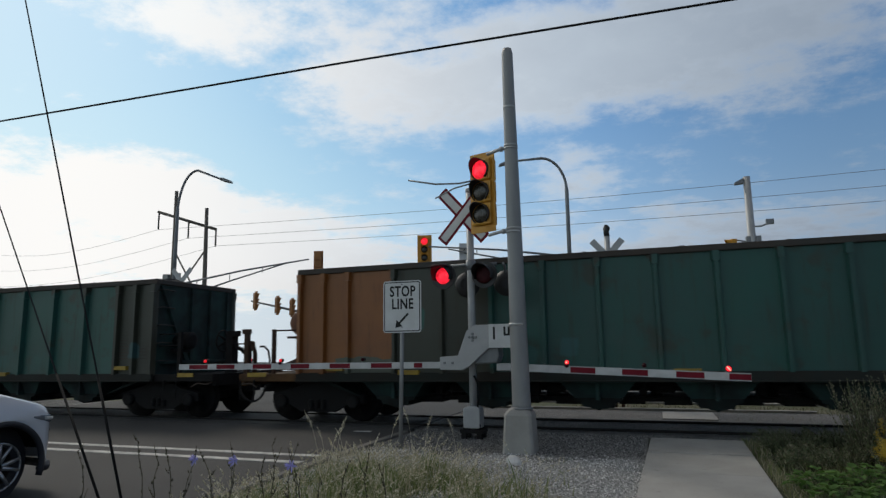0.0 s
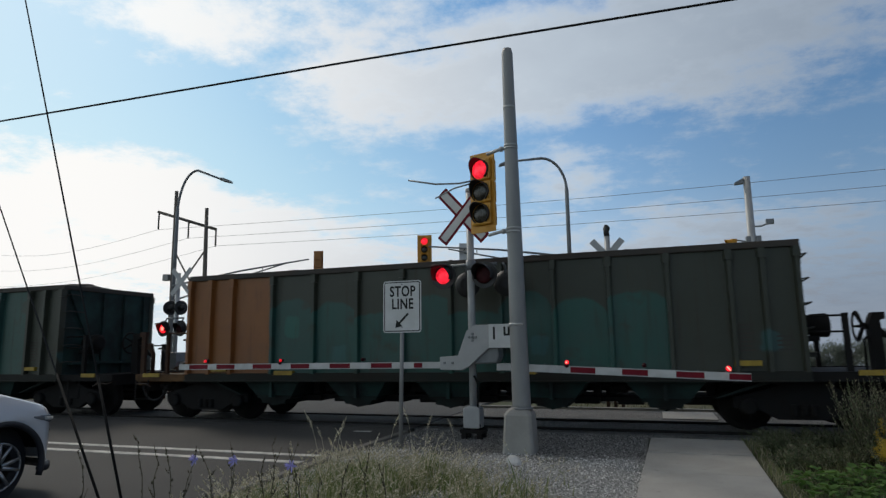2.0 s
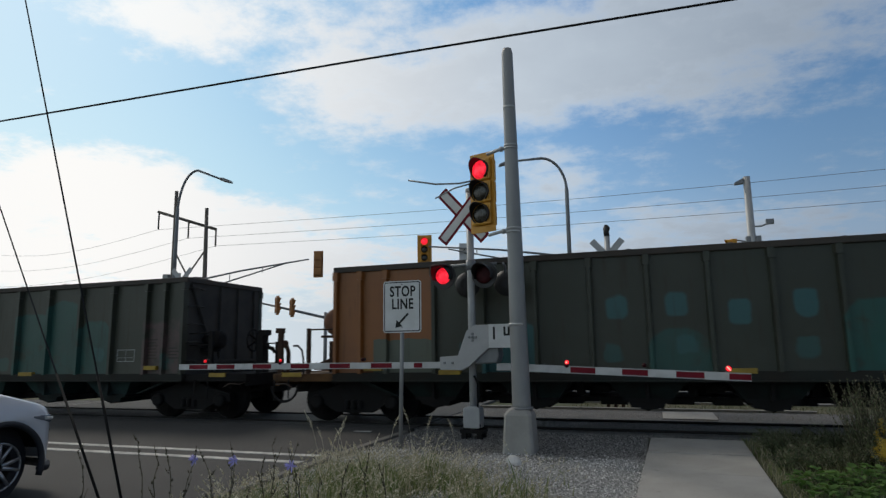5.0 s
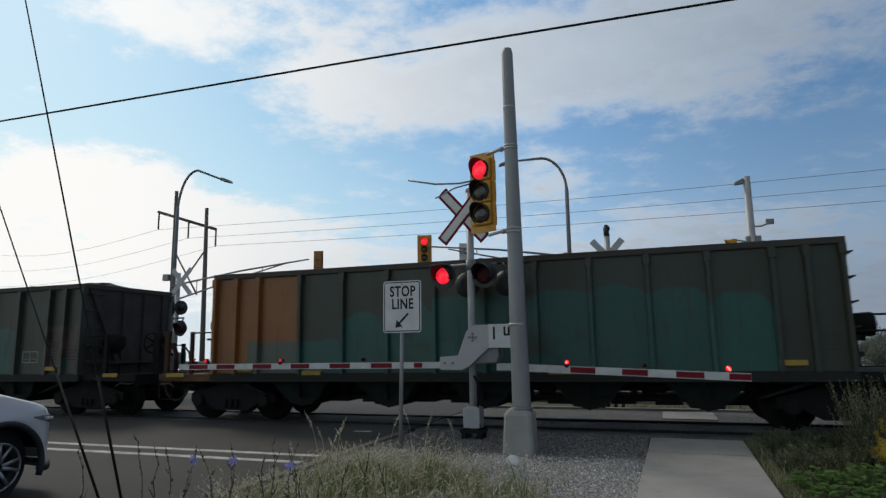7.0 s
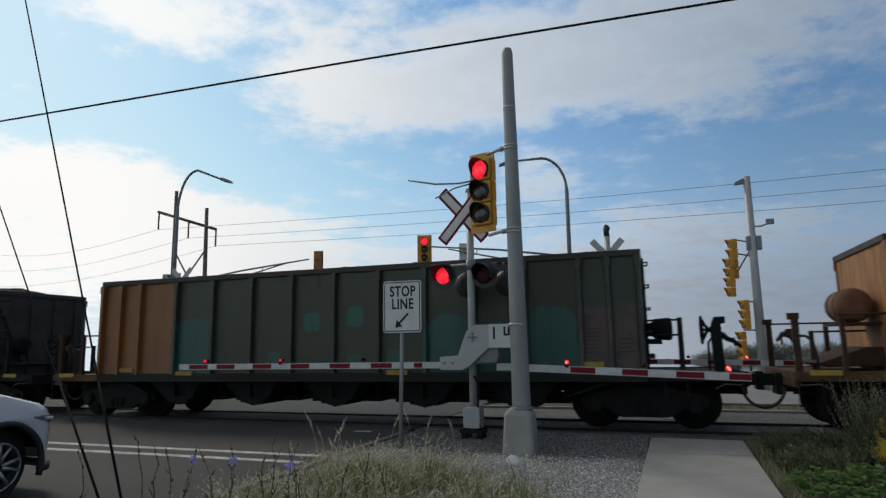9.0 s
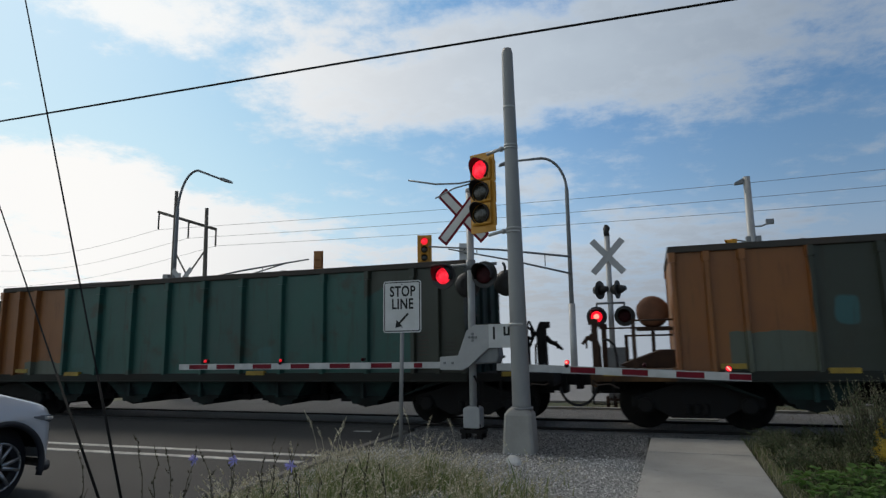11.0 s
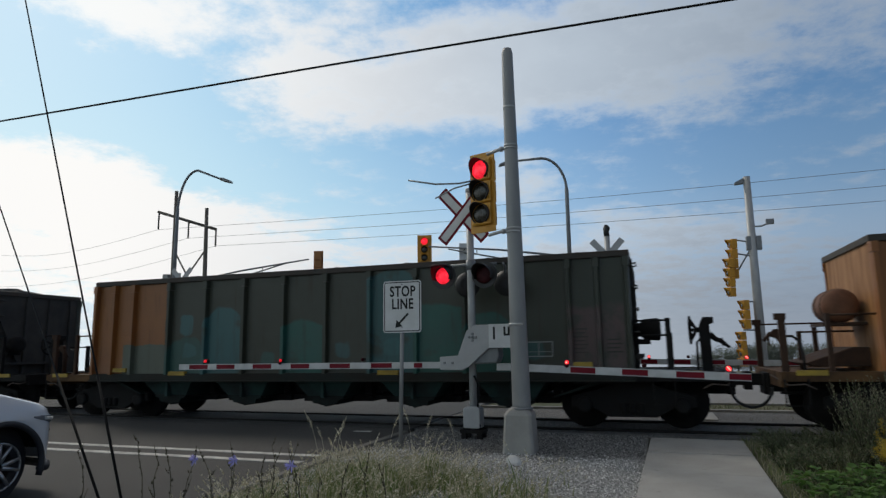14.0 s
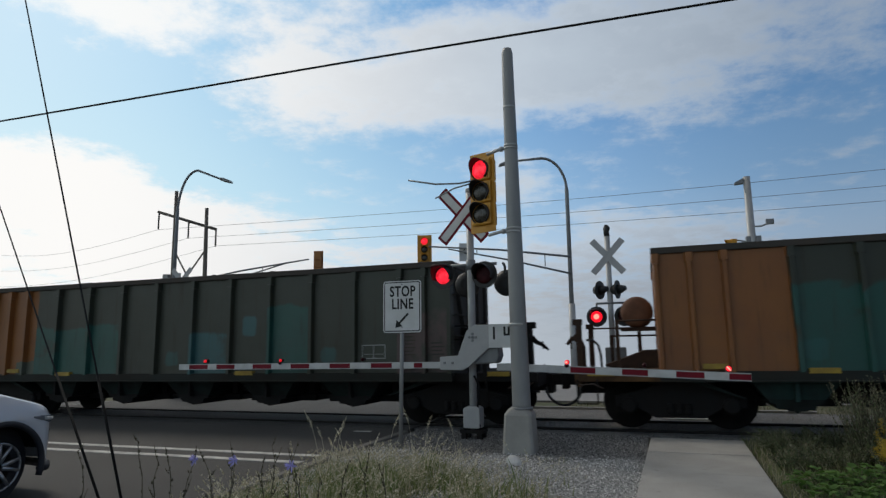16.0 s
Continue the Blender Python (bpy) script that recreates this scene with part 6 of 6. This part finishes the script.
for i, (x, y, h, sp, n) in enumerate(((1.62, 8.35, 0.24, 0.30, 90), (2.05, 8.45, 0.28, 0.36, 110), (2.45, 8.7, 0.28, 0.36, 100), (1.75, 7.7, 0.22, 0.32, 90), (2.3, 7.9, 0.22, 0.36, 90))):
    leafy_plant(x, y, h, sp, n, 160 + i)
# grass on the far side of the pavement and beyond the track
vs, fs = [], []
for i in range(5000):
    x, y = rng.uniform(1.22, 4.5), rng.uniform(7.0, 12.2)
    blade(vs, fs, (x, y, -0.07), (rng.gauss(0, 0.07), rng.gauss(0, 0.06)), rng.uniform(0.08, 0.26), rng.uniform(0.003, 0.006), rng)
stuff("rough_grass", vs, fs, MAT["grass"], "rough grass beside the pavement", "grass")
vs, fs = [], []
for i in range(6500):
    x, y = (rng.uniform(-2.5, 14), rng.uniform(17.0, 19.0)) if i % 2 else (rng.uniform(1.5, 14), rng.uniform(14.5, 17.0))
    if i % 2 == 0 and noise.noise((x * 1.3, y * 1.3, 4.0)) < 0.05:
        continue
    blade(vs, fs, (x, y, -0.07), (rng.gauss(0, 0.07), rng.gauss(0, 0.06)), rng.uniform(0.05, 0.16), rng.uniform(0.005, 0.01), rng)
stuff("far_grass", vs, fs, MAT["dull_grass"], "dull dry grass beyond the track", "grass")


# loose stones on the gravel: pale limestone, and darker old ballast towards the track
heaps = ([], []), ([], [])
for i in range(26000):
    x, y = rng.uniform(-4.5, -0.26), rng.uniform(6.2, 12.0)
    vs, fs = heaps[1 if y + 1.2 * noise.noise((x * 0.9, y * 0.9, 5.0)) + rng.gauss(0, 0.15) > 9.3 else 0]
    r = rng.uniform(0.005, 0.017)
    k0 = len(vs)
    a = rng.uniform(0, 6.28)
    for u, v, w in ((1, 0, 0), (-0.3, 0.9, 0.1), (-0.7, -0.8, 0), (0.1, 0.1, 0.9), (0.2, -0.7, 0.4), (-0.6, 0.2, 0.5)):
        q = r * rng.uniform(0.8, 1.25)
        vs.append((x + q * (u * math.cos(a) - v * math.sin(a)), y + q * (u * math.sin(a) + v * math.cos(a)), q * w))
    for f in ((0, 1, 3), (1, 5, 3), (1, 2, 5), (2, 4, 5), (5, 4, 3), (2, 0, 4), (4, 0, 3)):
        fs.append(tuple(k0 + j for j in f))
for (vs, fs), nm, c1, c2, label in ((heaps[0], "pale_crushed_stone", (0.16, 0.155, 0.15), (0.84, 0.83, 0.80), "loose pale crushed limestone"),
                                    (heaps[1], "dark_crushed_stone", (0.035, 0.035, 0.034), (0.38, 0.37, 0.355), "loose dark grey crushed stones near the track")):
    n = Nodes(nm)
    isl = n.t.nodes.new("ShaderNodeNewGeometry").outputs["Random Per Island"]
    stuff("loose_stones", vs, fs, n.finish(n.mix(n.math("POWER", isl, 1.5), c1, c2), 0.9), label, "gravel")


# ---- far trees ----
def far_tree(x, y, z, h, seed):
    r = random.Random(seed)
    g = thing("tree", pose(x, y, z), "distant leafy tree in a low line on the horizon", "tree", "distant trees")
    part("trunk", tube(B(), [(0, 0, 0), (0.2, 0, h * 0.45), (0, 0.2, h * 0.8)], [h * 0.04, h * 0.03, h * 0.01], 7), MAT["wood"], g)
    vs, fs = [], []
    clumps = [Vector((r.gauss(0, h * 0.22), r.gauss(0, h * 0.22), h * r.uniform(0.25, 0.9))) for _ in range(14)]
    for c in clumps:
        for _ in range(190):
            p = c + Vector((r.gauss(0, h * 0.11), r.gauss(0, h * 0.11), r.gauss(0, h * 0.09)))
            s = h * 0.022
            u = Vector((r.gauss(0, 1), r.gauss(0, 1), r.gauss(0, 1))).normalized() * s
            w = u.orthogonal().normalized() * s * 0.8
            k0 = len(vs)
            vs += [tuple(p - u), tuple(p + w), tuple(p + u), tuple(p - w)]
            fs.append((k0, k0 + 1, k0 + 2, k0 + 3))
    me = bpy.data.meshes.new("crown")
    me.from_pydata(vs, [], fs)
    me.materials.append(MAT["hazed_leaf"])
    ob = new("crown", me)
    ob.parent = g
    tagged(ob, kind="stuff")


for i in range(26):
    x = 9 + i * 2.1 + rng.uniform(-1, 1)
    y = 146 + rng.uniform(-6, 10)
    far_tree(x, y, -0.0458 * (y - 160) - 5.5, (5.0 if i < 5 else 6.2 if i < 15 else 9.0) * rng.uniform(0.8, 1.15), 300 + i)


# ---- what moves ----
def motions():
    # the train rolls to the left at a little under ten metres a second; the track falls slightly that way
    grade = 0.0045
    knots = ((0, 0.0), (2, 0.0), (3.7, -0.035), (6.4, 0.10), (7, 0.075), (8, 0.01), (9, 0.0), (11.6, -0.06), (12.5, -0.03), (14, -0.015), (15.4, 0.035), (16, 0.085))

    def drift(t):      # small unsteadiness of the train's pace
        for (t0, v0), (t1, v1) in zip(knots, knots[1:]):
            if t0 <= t <= t1:
                return v0 + (v1 - v0) * (t - t0) / (t1 - t0)
        return 0.0

    for k, car in enumerate(cars):
        rows = []
        for i in range(33):
            t = i / 2
            x = -7.3525 - 9.6704 * t - 0.0115 * t * t + 16.4945 * (k - 1) + drift(t)
            rows.append((t, pose(x, TRACK_MID + 0.00873 * x, 0.03 + grade * max(min(x + 6, 12), -26), 0, -math.degrees(grade), 0.5)))
        walk(car, rows)
    # the cloud layer drifts with the wind
    walk(clouds, [(0.0, pose(0, 0, 0, 0, 0, 0)), (8.0, pose(0, 0, 0, 0, 0, 3.1)), (16.0, pose(0, 0, 0, 0, 0, 6.2))])
    # the flashing pairs: an added flap covers the lens to imitate off, or is swung out of its way
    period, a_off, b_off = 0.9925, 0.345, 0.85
    for group, first_off in ((off_flaps_a, a_off), (off_flaps_b, b_off)):
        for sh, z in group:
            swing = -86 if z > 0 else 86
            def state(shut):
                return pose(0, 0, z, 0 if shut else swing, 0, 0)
            rows = [(0.0, state(group is off_flaps_b))]
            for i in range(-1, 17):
                for t, shut in ((first_off + period * i, True), (first_off + period * i + (b_off - a_off if group is off_flaps_a else period - b_off + a_off), False)):
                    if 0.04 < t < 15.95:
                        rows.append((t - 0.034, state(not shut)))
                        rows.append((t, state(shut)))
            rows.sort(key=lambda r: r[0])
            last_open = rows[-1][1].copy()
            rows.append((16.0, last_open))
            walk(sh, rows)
    # wheels
    sets = [w for car in cars for tr in car.children if tr.name.startswith("truck") for w in tr.children if w.name.startswith("wheelset")]
    done = {}
    for w in sets:
        side = round(w.location.x, 2)
        if side not in done:
            walk(w, [(i / 15, pose(side, 0, 0.495, 0, -math.degrees(9.82 * i / 15 / 0.46), 0)) for i in range(241)])
            done[side] = w
        else:
            w.rotation_mode = "QUATERNION"
            keys = w.animation_data_create()
            keys.action = done[side].animation_data.action
            keys.action_slot = done[side].animation_data.action_slot


motions()
